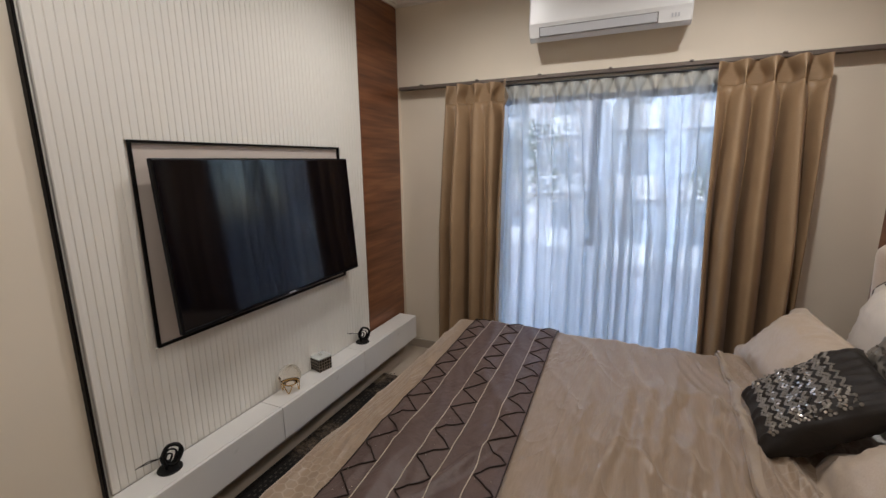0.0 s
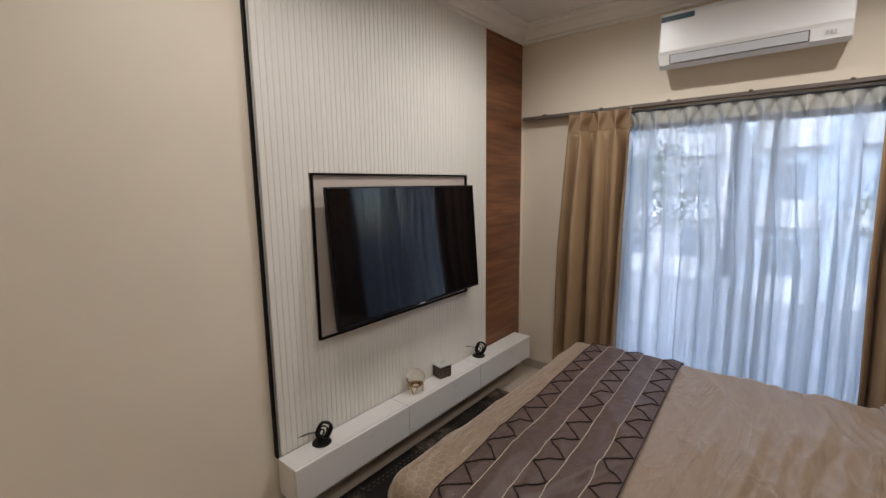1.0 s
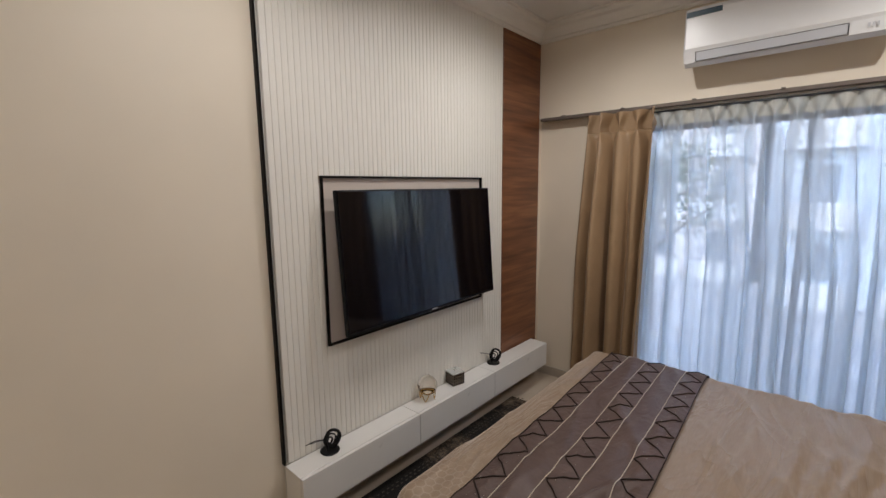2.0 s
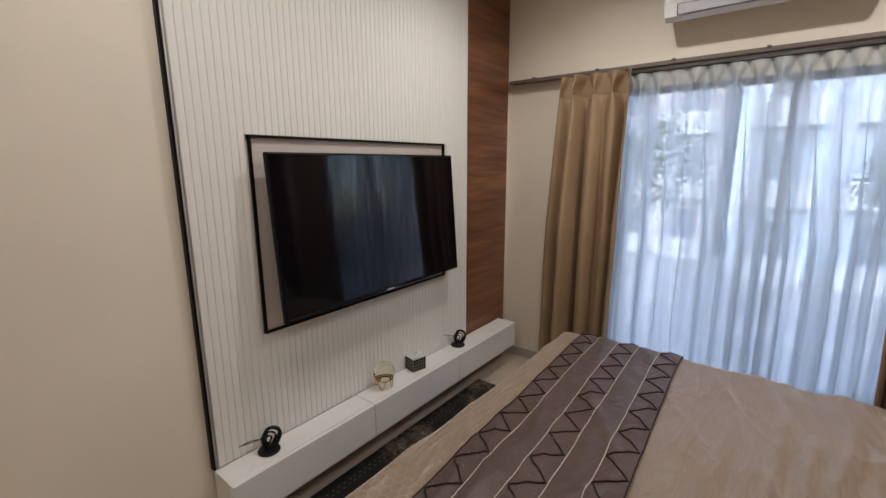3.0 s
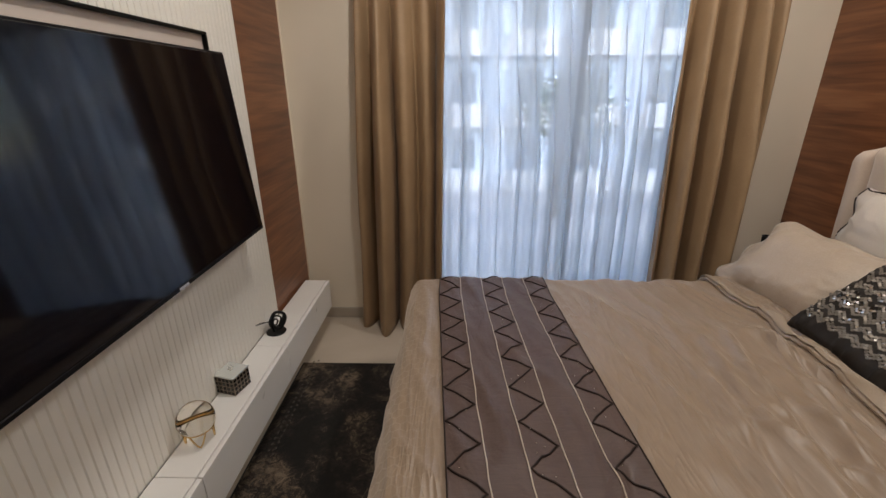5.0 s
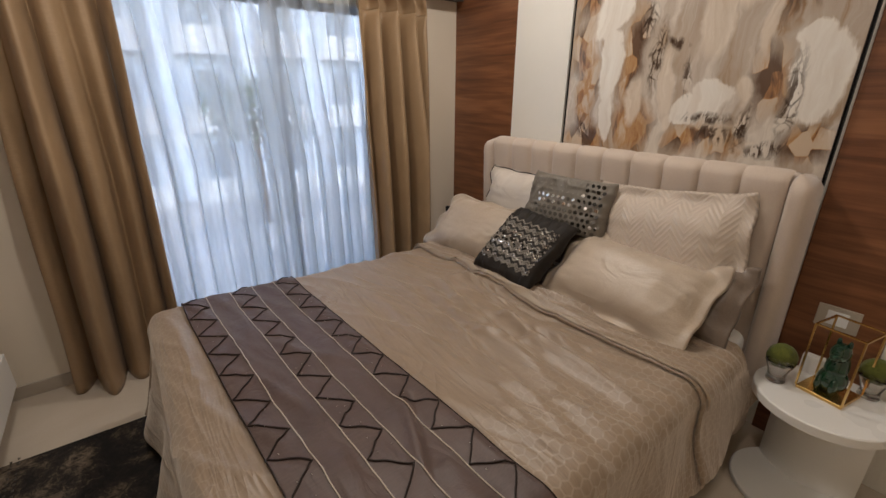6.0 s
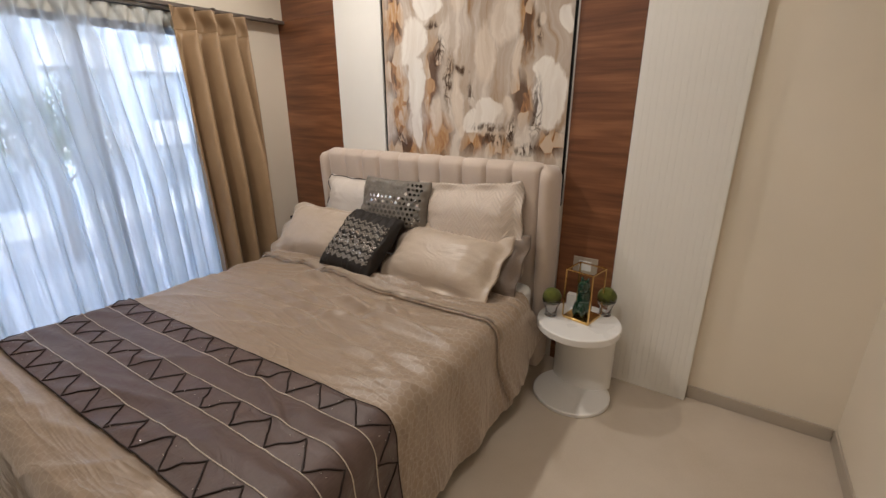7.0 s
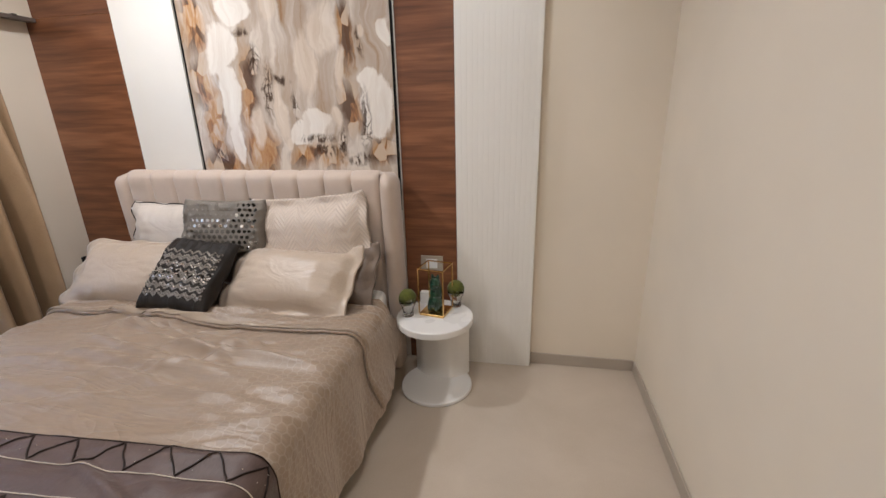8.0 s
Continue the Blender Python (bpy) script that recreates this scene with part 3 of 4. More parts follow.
# panelling behind the bed
wp = thing("wood_wall_panel", (XE, 2.87, 0), "dark walnut veneer wall panel beside the window", "wall panel")
part("veneer", box(1.485, XE, 2.576, YN - 0.001, 0, 2.186, 0.001, 1), WOOD, wp)
part("upper_veneer", box(1.4851, XE, 2.576, 3.161, 2.187, CEIL - 0.002, 0.001, 1), WOOD, wp)
wp = thing("wood_wall_panel", (XE, 0.65, 0), "dark walnut veneer wall panel beside the painting", "wall panel")
part("veneer", box(1.485, XE, 0.489, 0.81, 0, CEIL - 0.002, 0.001, 1), WOOD, wp)
wp = thing("white_wall_panel", (XE, 2.35, 0), "smooth white wall panel beside the painting", "wall panel")
part("board", box(1.474, XE, 2.138, 2.574, 0, CEIL - 0.002, 0.002, 1), FLUTE, wp)
wp = thing("backing_wall_panel", (XE, 1.5, 0), "white wall panel behind the headboard", "wall panel")
part("board", box(1.492, XE, 0.812, 2.136, 0, CEIL - 0.002), FLUTE, wp)
ewp = thing("fluted_wall_panel", (XE, 0.25, 0), "narrow white fluted wall panel beside the bed", "wall panel")
part("backing_board", box(1.486, XE, 0.022, 0.487, 0, CEIL - 0.002), FLUTE, ewp)

pic = thing("painting", (1.48, 1.47, 1.9), "tall abstract painting in cream and rust, thin black frame", "painting")
part("canvas", box(1.468, 1.490, 0.830, 2.112, 1.02, 2.74, 0.001, 1), PAINTING, pic, "abstract poured paint in cream and rust")
for a in ((0.820, 0.829), (2.113, 2.122)):
    part("frame_bar", box(1.4645, 1.491, *a, 1.010, 2.750, 0.002, 1), BLACK, pic)
for a in ((1.010, 1.019), (2.741, 2.750)):
    part("frame_bar", box(1.4645, 1.491, 0.830, 2.112, *a, 0.002, 1), BLACK, pic)

# ---- window ----
win = tagged(new("window_1"), "sliding glass door with a grey aluminium frame", "window", kind="structure")
win.location = (0, YN + 0.1, 0)
ORIGIN[win] = Vector(win.location)
for a in ((WX0, WX1, 2.07, WZ1), (WX0, WX1, 0, 0.05)):
    part("window_frame", box(a[0], a[1], YN + 0.05, YN + 0.15, a[2], a[3], 0.004, 1), ALU, win)
for x in (WX0, WX1 - 0.05):
    part("window_frame", box(x, x + 0.05, YN + 0.05, YN + 0.15, 0.05, 2.07, 0.004, 1), ALU, win)
for a, b, y in ((WX0 + 0.05, 0.17, YN + 0.075), (0.13, WX1 - 0.05, YN + 0.110)):
    sash = bmesh.new()
    for q in ((a, a + 0.035, 0.05, 2.07), (b - 0.035, b, 0.05, 2.07), (a + 0.035, b - 0.035, 0.05, 0.11), (a + 0.035, b - 0.035, 2.02, 2.07)):
        box(q[0], q[1], y - 0.014, y + 0.014, q[2], q[3], 0.003, 1, bm=sash)
    sash = part("sash", sash, ALU, win)
    pane = part("pane", box(a + 0.035, b - 0.035, y - 0.003, y + 0.003, 0.11, 2.02), GLASS, sash)
    pane.visible_shadow = False

track = thing("curtain_track", (0, 3.15, 2.16), "dark brown curtain track fixed under the beam", "curtain track")
part("rail", box(XW + 0.04, XE - 0.045, 3.128, 3.152, 2.162, 2.186, 0.003, 1), TRACK, track)
part("inner_rail", box(XW + 0.04, XE - 0.045, 3.176, 3.200, 2.166, 2.186, 0.003, 1), TRACK, track)
for k in range(7):
    part("bracket", box(-1.35 + 0.45 * k, -1.33 + 0.45 * k, 3.118, 3.17, 2.182, 2.192, 0.002, 1), TRACK, track)


# ---- curtains ----
def drape(x0, x1, bx0, bx1, y, folds, depth, top, bottom, seed, v0, v1, per=30, ridge=1.8, pinch=0.6, uneven=0.45, swing=0.10, fill=0.0):
    """A hanging cloth gathered into pinch pleats, from share v0 to v1 of its height."""
    rnd = random.Random(seed)
    ph = [rnd.uniform(-1, 1) for _ in range(folds + 2)]
    am = [1 + rnd.uniform(-uneven, uneven) for _ in range(folds + 2)]
    cut = [0.0]
    for k in range(folds):
        cut.append(cut[-1] + 1 + rnd.uniform(-uneven, uneven) * 0.6)
    cut = [c / cut[-1] for c in cut]

    def place(u, vv):
        v = v0 + (v1 - v0) * vv
        z = top + (bottom - top) * v
        drop = top - z
        s = u * folds
        k = min(int(s), folds - 1)
        f = s - k
        g = am[k] * (1 - f) + am[k + 1] * f
        lean = ph[k] * (1 - f) + ph[k + 1] * f
        near = math.exp(-((drop - 0.10) / 0.055) ** 2)
        below = max(0.0, min(1.0, (drop - 0.1) / 0.9))
        c = 0.5 + 0.5 * math.cos(2 * math.pi * (f + 0.07 * lean * below))
        shape = c ** (ridge + 2.2 * near) - 0.42 + 0.05 * near
        grow = 0.40 + 0.60 * below + 0.10 * near
        yy = y - depth * g * grow * shape
        yy += fill * depth * below * math.cos(2 * math.pi * (2 * f + 0.3 * lean)) * (1 - c)
        yy += 0.45 * depth * below * wob(u * folds * 0.55, z * 0.35, seed + 3, 1)
        even, mine = u, cut[k] * (1 - f) + cut[k + 1] * f
        w = even * (1 - below) + mine * below
        xx = (x0 + (x1 - x0) * w) * (1 - v) + (bx0 + (bx1 - bx0) * w) * v
        pitch = (x1 - x0) / folds
        xx += -pinch * near * pitch * math.sin(2 * math.pi * f) / (2 * math.pi)
        xx += swing * g * pitch * math.sin(2 * math.pi * f) * (0.35 + 0.65 * below) * (1 - near)
        xx += 0.10 * pitch * lean * below * math.sin(math.pi * f) + 0.012 * below * wob(u * 4, z * 1.2, seed, 1)
        return (xx, yy + 0.008 * wob(u * 5, z * 1.6, seed + 7, 1), z)

    return grid(place, folds * per, max(18, int(60 * (v1 - v0))))


def curtain(name, mat, at, label, thick, tape, *shape, **more):
    cur = thing(name, at, label, "curtain", "curtains at the window")
    for piece, v0, v1, note in (("pleated_heading", 0.0, 0.06, "pinch-pleated heading"), ("cloth", 0.06, 1.0, "")):
        ob = part(piece, drape(*shape, v0, v1, **more), mat, cur, note, smooth=True)
        if thick:
            mod = ob.modifiers.new("thickness", "SOLIDIFY")
            mod.thickness, mod.offset = thick, 0
    if tape:
        bm = drape(*shape, 0.0, 0.040, **more)
        bmesh.ops.translate(bm, verts=bm.verts[:], vec=(0, 0.003, 0))
        part("heading_tape", bm, TAPE, cur, "stiff cream heading band", smooth=True)
    return cur


curtain("drape", DRAPE, (-0.92, 3.13, 0), "gold-brown pinch-pleated drape drawn aside beside the walnut panel", 0.003, False, -1.12, -0.645, -1.20, -0.675, 3.105, 4, 0.185, 2.160, 0.004, 3, swing=0.14, pinch=0.75, ridge=1.15, uneven=0.8, per=40)
curtain("drape", DRAPE, (0.86, 3.13, 0), "gold-brown pinch-pleated drape drawn aside beside the bed", 0.003, False, 0.595, 1.115, 0.640, 1.10, 3.105, 4, 0.215, 2.160, 0.004, 11, swing=0.14, uneven=0.6, pinch=0.75, ridge=1.15, per=40)
curtain("sheer_curtain", SHEER, (0, 3.19, 0), "translucent white pinch-pleated sheer curtain across the window", 0, True, -0.72, 0.68, -0.74, 0.72, 3.185, 14, 0.060, 2.135, 0.012, 23, per=28, ridge=1.2, uneven=0.6, swing=0.34, pinch=0.3)

# ---- outside ----
GROUND, n, l, b = material("paved_ground", 0.9)
l.new(ramp(n, l, noise_tex(n, l, coords(n, l), 0.4, 6), [(0.3, (0.25, 0.26, 0.28)), (0.7, (0.37, 0.38, 0.40))]), b.inputs["Base Color"])
setting("ground", box(-400, 400, 3.6, 700, -3.3, -3.2), GROUND, "pale paved ground outside the window", "ground")
setting("balcony_slab", box(-3.0, 3.0, YN + 0.2, 4.95, -0.35, -0.05), GROUND, "narrow balcony floor outside the window", "balcony")
FACADE = paint("pale_facade_paint", (0.54, 0.60, 0.68), 0.8, 0.1, 30)
PINKFACADE = paint("faded_pink_facade_paint", (0.58, 0.56, 0.57), 0.8, 0.1, 30)
BALCONY = paint("white_balcony_paint", (0.60, 0.61, 0.62), 0.8, 0.06, 30)
DARKGLASS, *_ = material("grey_window_glass", 0.15, 0, (0.22, 0.25, 0.29))


def block(x0, x1, y, storeys, mat, label):
    at = ((x0 + x1) / 2, y, -3.2)
    house = thing("apartment_building", at, label, "building", "buildings outside")
    part("wall", box(x0, x1, y + 1.3, y + 11, -3.2, -3.2 + storeys * 3.1), mat, house)
    part("roof", box(x0 - 0.3, x1 + 0.3, y + 1.0, y + 11.3, -3.2 + storeys * 3.1, -2.7 + storeys * 3.1, 0.04, 1), mat, house)
    cols = int((x1 - x0) // 2.7)
    pitch = (x1 - x0) / cols
    for k in range(storeys):
        z = -3.2 + k * 3.1
        for c in range(cols):
            cx = x0 + (c + 0.5) * pitch
            part("window", box(cx - 0.55, cx + 0.55, y + 1.24, y + 1.32, z + 1.0, z + 2.4, 0.02, 1), DARKGLASS, house)
            bal = box(cx - 1.1, cx + 1.1, y + 0.5, y + 1.3, z - 0.1, z + 0.08, 0.01, 1)
            box(cx - 1.1, cx + 1.1, y + 0.5, y + 0.58, z + 0.08, z + 0.95, 0.01, 1, bm=bal)
            part("balcony", bal, BALCONY, house, "white balcony")
    return house


block(-1.6, 17.0, 21.0, 7, FACADE, "pale apartment building with stacked balconies")
block(-24.0, -2.4, 24.0, 6, PINKFACADE, "faded pink apartment building with balconies")

LEAF, n, l, b = material("tree_leaves", 0.7)
info = n.new("ShaderNodeNewGeometry")
l.new(ramp(n, l, info.outputs["Random Per Island"], [(0.0, (0.05, 0.075, 0.04)), (1.0, (0.11, 0.14, 0.08))]), b.inputs["Base Color"])
BARK, *_ = material("tree_bark", 0.9, 0, (0.09, 0.065, 0.045))


def tree(x, y, height, seed):
    rnd = random.Random(seed)
    tr = thing("tree", (x, y, -3.2), "leafy green tree outside the window", "tree", "trees outside")
    top = -3.2 + height
    bm = lathe([(0.18, 0), (0.12, height * 0.4), (0.05, height * 0.85), (0.0, height * 0.9)], (x, y, -3.2), 10)
    tips = []
    for k in range(9):
        a, h = k * 2.4, -3.2 + height * (0.4 + 0.05 * k)
        r = height * (0.28 - 0.016 * k)
        tip = Vector((x + r * math.cos(a), y + r * math.sin(a), h + 0.25 * height * (1 - k / 12)))
        tube([(x, y, h), Vector((x, y, h)).lerp(tip, 0.5) + Vector((0, 0, 0.1)), tip], 0.035, 5, bm=bm)
        tips += [tip, Vector((x, y, h)).lerp(tip, 0.65)]
    part("trunk", bm, BARK, tr)
    vs, fs = [], []
    for k in range(2600):
        c = rnd.choice(tips) + Vector((rnd.gauss(0, 0.4), rnd.gauss(0, 0.4), rnd.gauss(0, 0.32)))
        m = Euler((rnd.uniform(0, 6), rnd.uniform(0, 6), rnd.uniform(0, 6))).to_matrix()
        i = len(vs)
        for q in ((-0.07, 0, 0), (0, 0.035, 0.01), (0.08, 0, 0), (0, -0.035, 0.01)):
            vs.append(c + m @ Vector(q))
        fs.append((i, i + 1, i + 2, i + 3))
    bm = bmesh.new()
    vv = [bm.verts.new(p) for p in vs]
    for f in fs:
        bm.faces.new([vv[q] for q in f])
    part("crown", bm, LEAF, tr, kind="stuff")


tree(-4.0, 15.0, 6.6, 4)
tree(3.4, 17.0, 5.6, 9)

# ---- television ----
TV = pose(-1.476, 1.737, 1.285, 0, -4.2, 0) @ pose(0, 0, 0, 0, 0, 1.3)
tv = thing("television", (-1.476, 1.737, 1.285), "large flat black television mounted on the fluted wall", "television")
bm = box(-0.012, 0.012, -0.63, 0.63, -0.358, 0.358, 0.004, 2, m=TV)
part("housing", bm, BEZEL, tv)
part("screen", box(0.0125, 0.0155, -0.622, 0.622, -0.342, 0.350, 0.001, 1, m=TV), SCREEN, tv, "glossy black glass screen")
part("back_cover", box(-0.045, -0.0122, -0.50, 0.50, -0.33, 0.16, 0.012, 2, m=TV), BEZEL, tv)
chin = part("chin", box(0.0125, 0.0165, -0.622, 0.622, -0.356, -0.344, 0.001, 1, m=TV), BEZEL, tv)
part("badge", box(0.0168, 0.0178, -0.025, 0.025, -0.354, -0.346, m=TV), GREYPLASTIC, chin, "small pale badge")
part("wall_bracket", box(-1.5685, -1.512, 1.60, 1.87, 1.12, 1.42, 0.003, 1), BLACKMETAL, tv)

# ---- floating cabinets ----
CZ0, CZ1, CX = 0.170, 0.352, -1.396
for k in range(3):
    a, b = 0.808 + 0.751 * k, 0.808 + 0.751 * (k + 1)
    cab = thing("wall_cabinet", (XW, (a + b) / 2, CZ0), "white lacquered wall-hung drawer cabinet under the television", "cabinet", "row of wall-hung cabinets")
    y0, y1 = a + (0 if k == 0 else 0.0015), b - (0 if k == 2 else 0.0015)
    part("body", box(-1.552, CX - 0.021, y0, y1, CZ0, CZ1, 0.002, 1), CABWHITE, cab)
    part("drawer_front", box(CX - 0.018, CX, y0 + 0.001, y1 - 0.001, CZ0 - 0.004, CZ1 - 0.001, 0.002, 2), CABWHITE, cab, "plain white handleless front")

# ---- air conditioner ----
ac = thing("air_conditioner", (-0.02, 3.16, 2.34), "white wall-mounted split air conditioner above the window", "air conditioner")
prof = [(3.161, 2.402), (3.161, 2.685), (2.975, 2.685), (2.945, 2.675), (2.935, 2.65), (2.932, 2.45), (2.940, 2.432), (2.955, 2.372), (2.985, 2.352), (3.06, 2.374)]
bm = bmesh.new()
ends = [[bm.verts.new((x, y, z)) for y, z in prof] for x in (-0.475, 0.430)]
for k in range(len(prof)):
    q = (k + 1) % len(prof)
    bm.faces.new((ends[0][k], ends[0][q], ends[1][q], ends[1][k]))
bm.faces.new(ends[0]), bm.faces.new(ends[1])
bmesh.ops.bevel(bm, geom=[e for e in bm.edges if abs(e.verts[0].co.x - e.verts[1].co.x) < 0.01], offset=0.012, segments=3, profile=0.5, affect="EDGES")
part("body", bm, PLASTIC, ac)
part("louvre", box(-0.405, 0.255, -0.004, 0.006, -0.024, 0.024, 0.003, 2, m=pose(0, 2.9455, 2.402, 14)), GREYPLASTIC, ac, "pale grey air flap")
for a in ((-0.408, 0.258, -0.0275, -0.0245), (-0.408, 0.258, 0.0245, 0.0275), (0.2555, 0.2595, -0.0275, 0.0275), (-0.4095, -0.4055, -0.0275, 0.0275)):
    part("outlet_gap", box(a[0], a[1], -0.003, 0.003, a[2], a[3], m=pose(0, 2.9455, 2.402, 14)), DARKGAP, ac)
for k in range(3):
    part("indicator", box(0.325 + 0.016 * k, 0.334 + 0.016 * k, -0.006, -0.003, -0.012, 0.008, m=pose(0, 2.9455, 2.406, 14)), GREYPLASTIC, ac)
part("sticker", box(-0.466, -0.285, 2.929, 2.9315, 2.625, 2.655), TEAL, ac, "dark teal sticker")

# ---- downlights ----
# the fourth fitting only houses the added fill spot; none is known there
for lx, ly in [(s[0], s[1]) for s in SPOTS]:
    dl = thing("downlight", (lx, ly, CEIL), "assumed small round recessed ceiling downlight, lit", "downlight", "ceiling downlights")
    part("ring", lathe([(0.034, -0.001), (0.036, -0.008), (0.048, -0.009), (0.052, -0.0015)], (lx, ly, CEIL), 28), PLASTIC, dl, smooth=True)
    part("lens", lathe([(0.0, -0.003), (0.033, -0.003), (0.033, -0.001), (0.0, -0.001)], (lx, ly, CEIL), 24), LAMPGLOW, dl, "glowing lens")

# ---- rug ----
rug = thing("rug", (-0.95, 1.6, 0.001), "dark distressed pattern rug lying on the floor beside the bed", "rug")
part("rug_top", grid(lambda u, v: (-1.465 + 1.0 * u, 0.62 + 2.03 * v, 0.011 + 0.0022 * wob(u * 30, v * 60, 0, 1)), 60, 120), RUG, rug, smooth=True)
bm = box(-1.475, -0.455, 0.61, 2.66, 0.001, 0.0085, 0.003, 1)
part("binding", bm, RUGEDGE, rug)

dots = bmesh.new()
rnd = random.Random(2)
for k in range(58):
    y = 0.66 + k * 0.0345
    for dx in (0.05, 0.075):
        box(-1.465 + dx, -1.457 + dx, y + 0.5 * dx, y + 0.5 * dx + 0.010 + 0.006 * rnd.random(), 0.0125, 0.0145, bm=dots)
RUGDOT = fabric("cream_rug_yarn", (0.07, 0.055, 0.042), (0.03, 0.024, 0.018), 0.95)
part("border_pattern", dots, RUGDOT, rug, "small pale border flecks", kind="stuff")

# ---- bed ----
BX0, BX1, BY0, BY1, BZ = -0.735, 1.24, 0.885, 2.515, 0.605
bed = thing("bed", (0.2, 1.7, 0), "double bed with a beige channelled headboard", "bed")
part("base", box(-0.72, 1.25, 0.96, 2.44, 0.03, 0.30, 0.02, 2), DARKWOOD, bed, "dark low bed base")
HY0, HY1, HZ = 0.795, 2.595, 1.262
NCH = 10
CW = (HY1 - HY0 - 0.17) / NCH


def head_x(z):
    return 1.285 - 0.035 * max(0, min(1, (z - 0.4) / 0.85))


part("headboard_back", box(1.300, 1.455, HY0 + 0.03, HY1 - 0.03, 0.0, HZ - 0.012, 0.03, 4), UPHOLSTERY, bed)
for k in range(NCH):
    y0 = HY0 + 0.085 + k * CW

    def chan(u, v, y0=y0):
        h = v * 1.22
        bulge = math.sqrt(max(0.0, 1 - (2 * u - 1) ** 4)) * 0.022
        if h < 1.0:
            z, x = 0.08 + h * (HZ - 0.13) / 1.0, 0
            return (head_x(z) + 0.015 - bulge, y0 + CW * u, z)
        a = (h - 1.0) / 0.22 * math.pi / 2
        z0 = 0.08 + (HZ - 0.13)
        return (head_x(HZ) + 0.012 + 0.05 * (1 - math.cos(a)) - bulge * math.cos(a), y0 + CW * u, z0 + 0.05 * math.sin(a) + bulge * math.sin(a) * 0.25 + 0.008)
    part("channel", grid(chan, 12, 30), UPHOLSTERY, bed, smooth=True)
for side, y0 in ((-1, HY0), (1, HY1 - 0.085)):
    bm = bmesh.new()

    def wing(u, v, y0=y0, side=side):
        a = u * 2 * math.pi
        z = 0.26 + v * (HZ - 0.26)
        cap = math.sqrt(max(0.0, 1 - max(0.0, (z - HZ + 0.07) / 0.0705) ** 2))
        cy, cx = y0 + 0.0425, head_x(z) + 0.075
        return (cx + 0.105 * math.copysign(abs(math.cos(a)) ** 0.7, math.cos(a)) * cap, cy - side * 0.03 * (1 - cap) + 0.043 * math.copysign(abs(math.sin(a)) ** 0.7, math.sin(a)) * cap, z)
    part("headboard_wing", grid(wing, 28, 40), UPHOLSTERY, bed, "rounded upholstered side roll", smooth=True)
for y0 in (1.0, 2.36):
    for x0 in (-0.66, 1.12):
        part("leg", box(x0, x0 + 0.05, y0, y0 + 0.05, 0, 0.03), DARKWOOD, bed)
mat = thing("mattress", (0.2, 1.7, 0.3), "white mattress in a cotton sheet on the bed base", "mattress")
part("body", box(BX0 + 0.02, 1.27, BY0 - 0.015, BY1 + 0.015, 0.302, BZ - 0.022, 0.05, 5), SHEET, mat, smooth=True)

RND = 0.085


def folds(sx, sy):
    """Long soft folds drawn across the cover towards the head, and two creases beside the runner."""
    h = 0.0
    for x0, slope, tall, wide, y0, y1 in ((0.10, 0.05, 0.012, 0.026, 0.9, 2.2), (0.22, 0.11, 0.020, 0.025, 0.8, 2.3), (0.31, 0.07, 0.024, 0.027, 1.0, 2.1), (0.39, 0.15, 0.025, 0.025, 0.9, 2.3),
                                          (0.48, 0.10, 0.023, 0.025, 0.8, 2.0), (0.56, 0.13, 0.020, 0.024, 1.1, 2.4), (-0.03, 0.42, 0.018, 0.020, 1.0, 1.45), (0.16, -0.75, 0.014, 0.020, 1.3, 1.6)):
        mid = (y0 + y1) / 2
        far = abs(sy - mid) / (y1 - y0) * 2
        if far >= 1:
            continue
        d = sx - x0 - slope * (sy - 1.7) - 0.035 * wob(x0 * 9, sy, 3, 2.6)
        h += tall * (1 - far * far) * (math.exp(-(d / wide) ** 2) - 0.45 * math.exp(-((d - 1.7 * wide) / wide) ** 2))
    return h * max(0.0, min(1.0, (0.66 - sx) / 0.06))


def cover(sx, sy, off=0.0, hem=0.06, rough=1.0):
    """A place on the bed cover: flat on top, rounded over the foot and the two sides, with hanging folds."""
    ex = max(0.0, BX0 - sx)
    ey = max(0.0, BY0 - sy) if sy < (BY0 + BY1) / 2 else -max(0.0, sy - BY1)
    d = math.hypot(ex, ey)
    cx, cy = max(sx, BX0), min(max(sy, BY0), BY1)
    p, q = sx * 0.96 + sy * 0.27, sy * 0.96 - sx * 0.27
    crease = 1 - abs(wob(p * 2.6 + 0.3 * wob(sx, sy, 4, 1.5), q * 0.5, 5, 2.2))
    fine = 1 - abs(wob(p * 6.5, q * 1.0 + 0.4 * wob(sx, sy, 9, 2), 8, 2.0))
    top = BZ + off + rough * (0.008 * wob(sx, sy, 3, 2.2) + (0.034 * crease ** 6 + 0.018 * fine ** 5) * (0.65 + 0.6 * max(0.0, min(1.0, (sx + 0.1) / 0.5))) * (0.35 + 0.9 * max(0.0, 0.4 + wob(sx, sy, 12, 1.3))) - 0.008 + folds(sx, sy))
    if d < 1e-9:
        return Vector((cx, cy, top))
    ux, uy = -ex / d, -ey / d
    r = RND + off
    a = min(d / r, math.pi / 2)
    out, down = r * math.sin(a), r * (1 - math.cos(a)) + max(0.0, d - r * math.pi / 2)
    low = min(1.0, down / 0.5)
    along = sx * abs(uy) + sy * abs(ux) + 0.5 * math.atan2(uy, ux)
    out += low * rough * (0.018 * math.sin(along * 15 + 2 * wob(sx, sy, 1, 1.5)) + 0.022 * wob(sx, sy, 2, 4)) - 0.02 * low + (0.04 + 0.06 * abs(ux)) * low * low
    z = max(top - down, hem)
    return Vector((cx + ux * out, cy + uy * out, z))


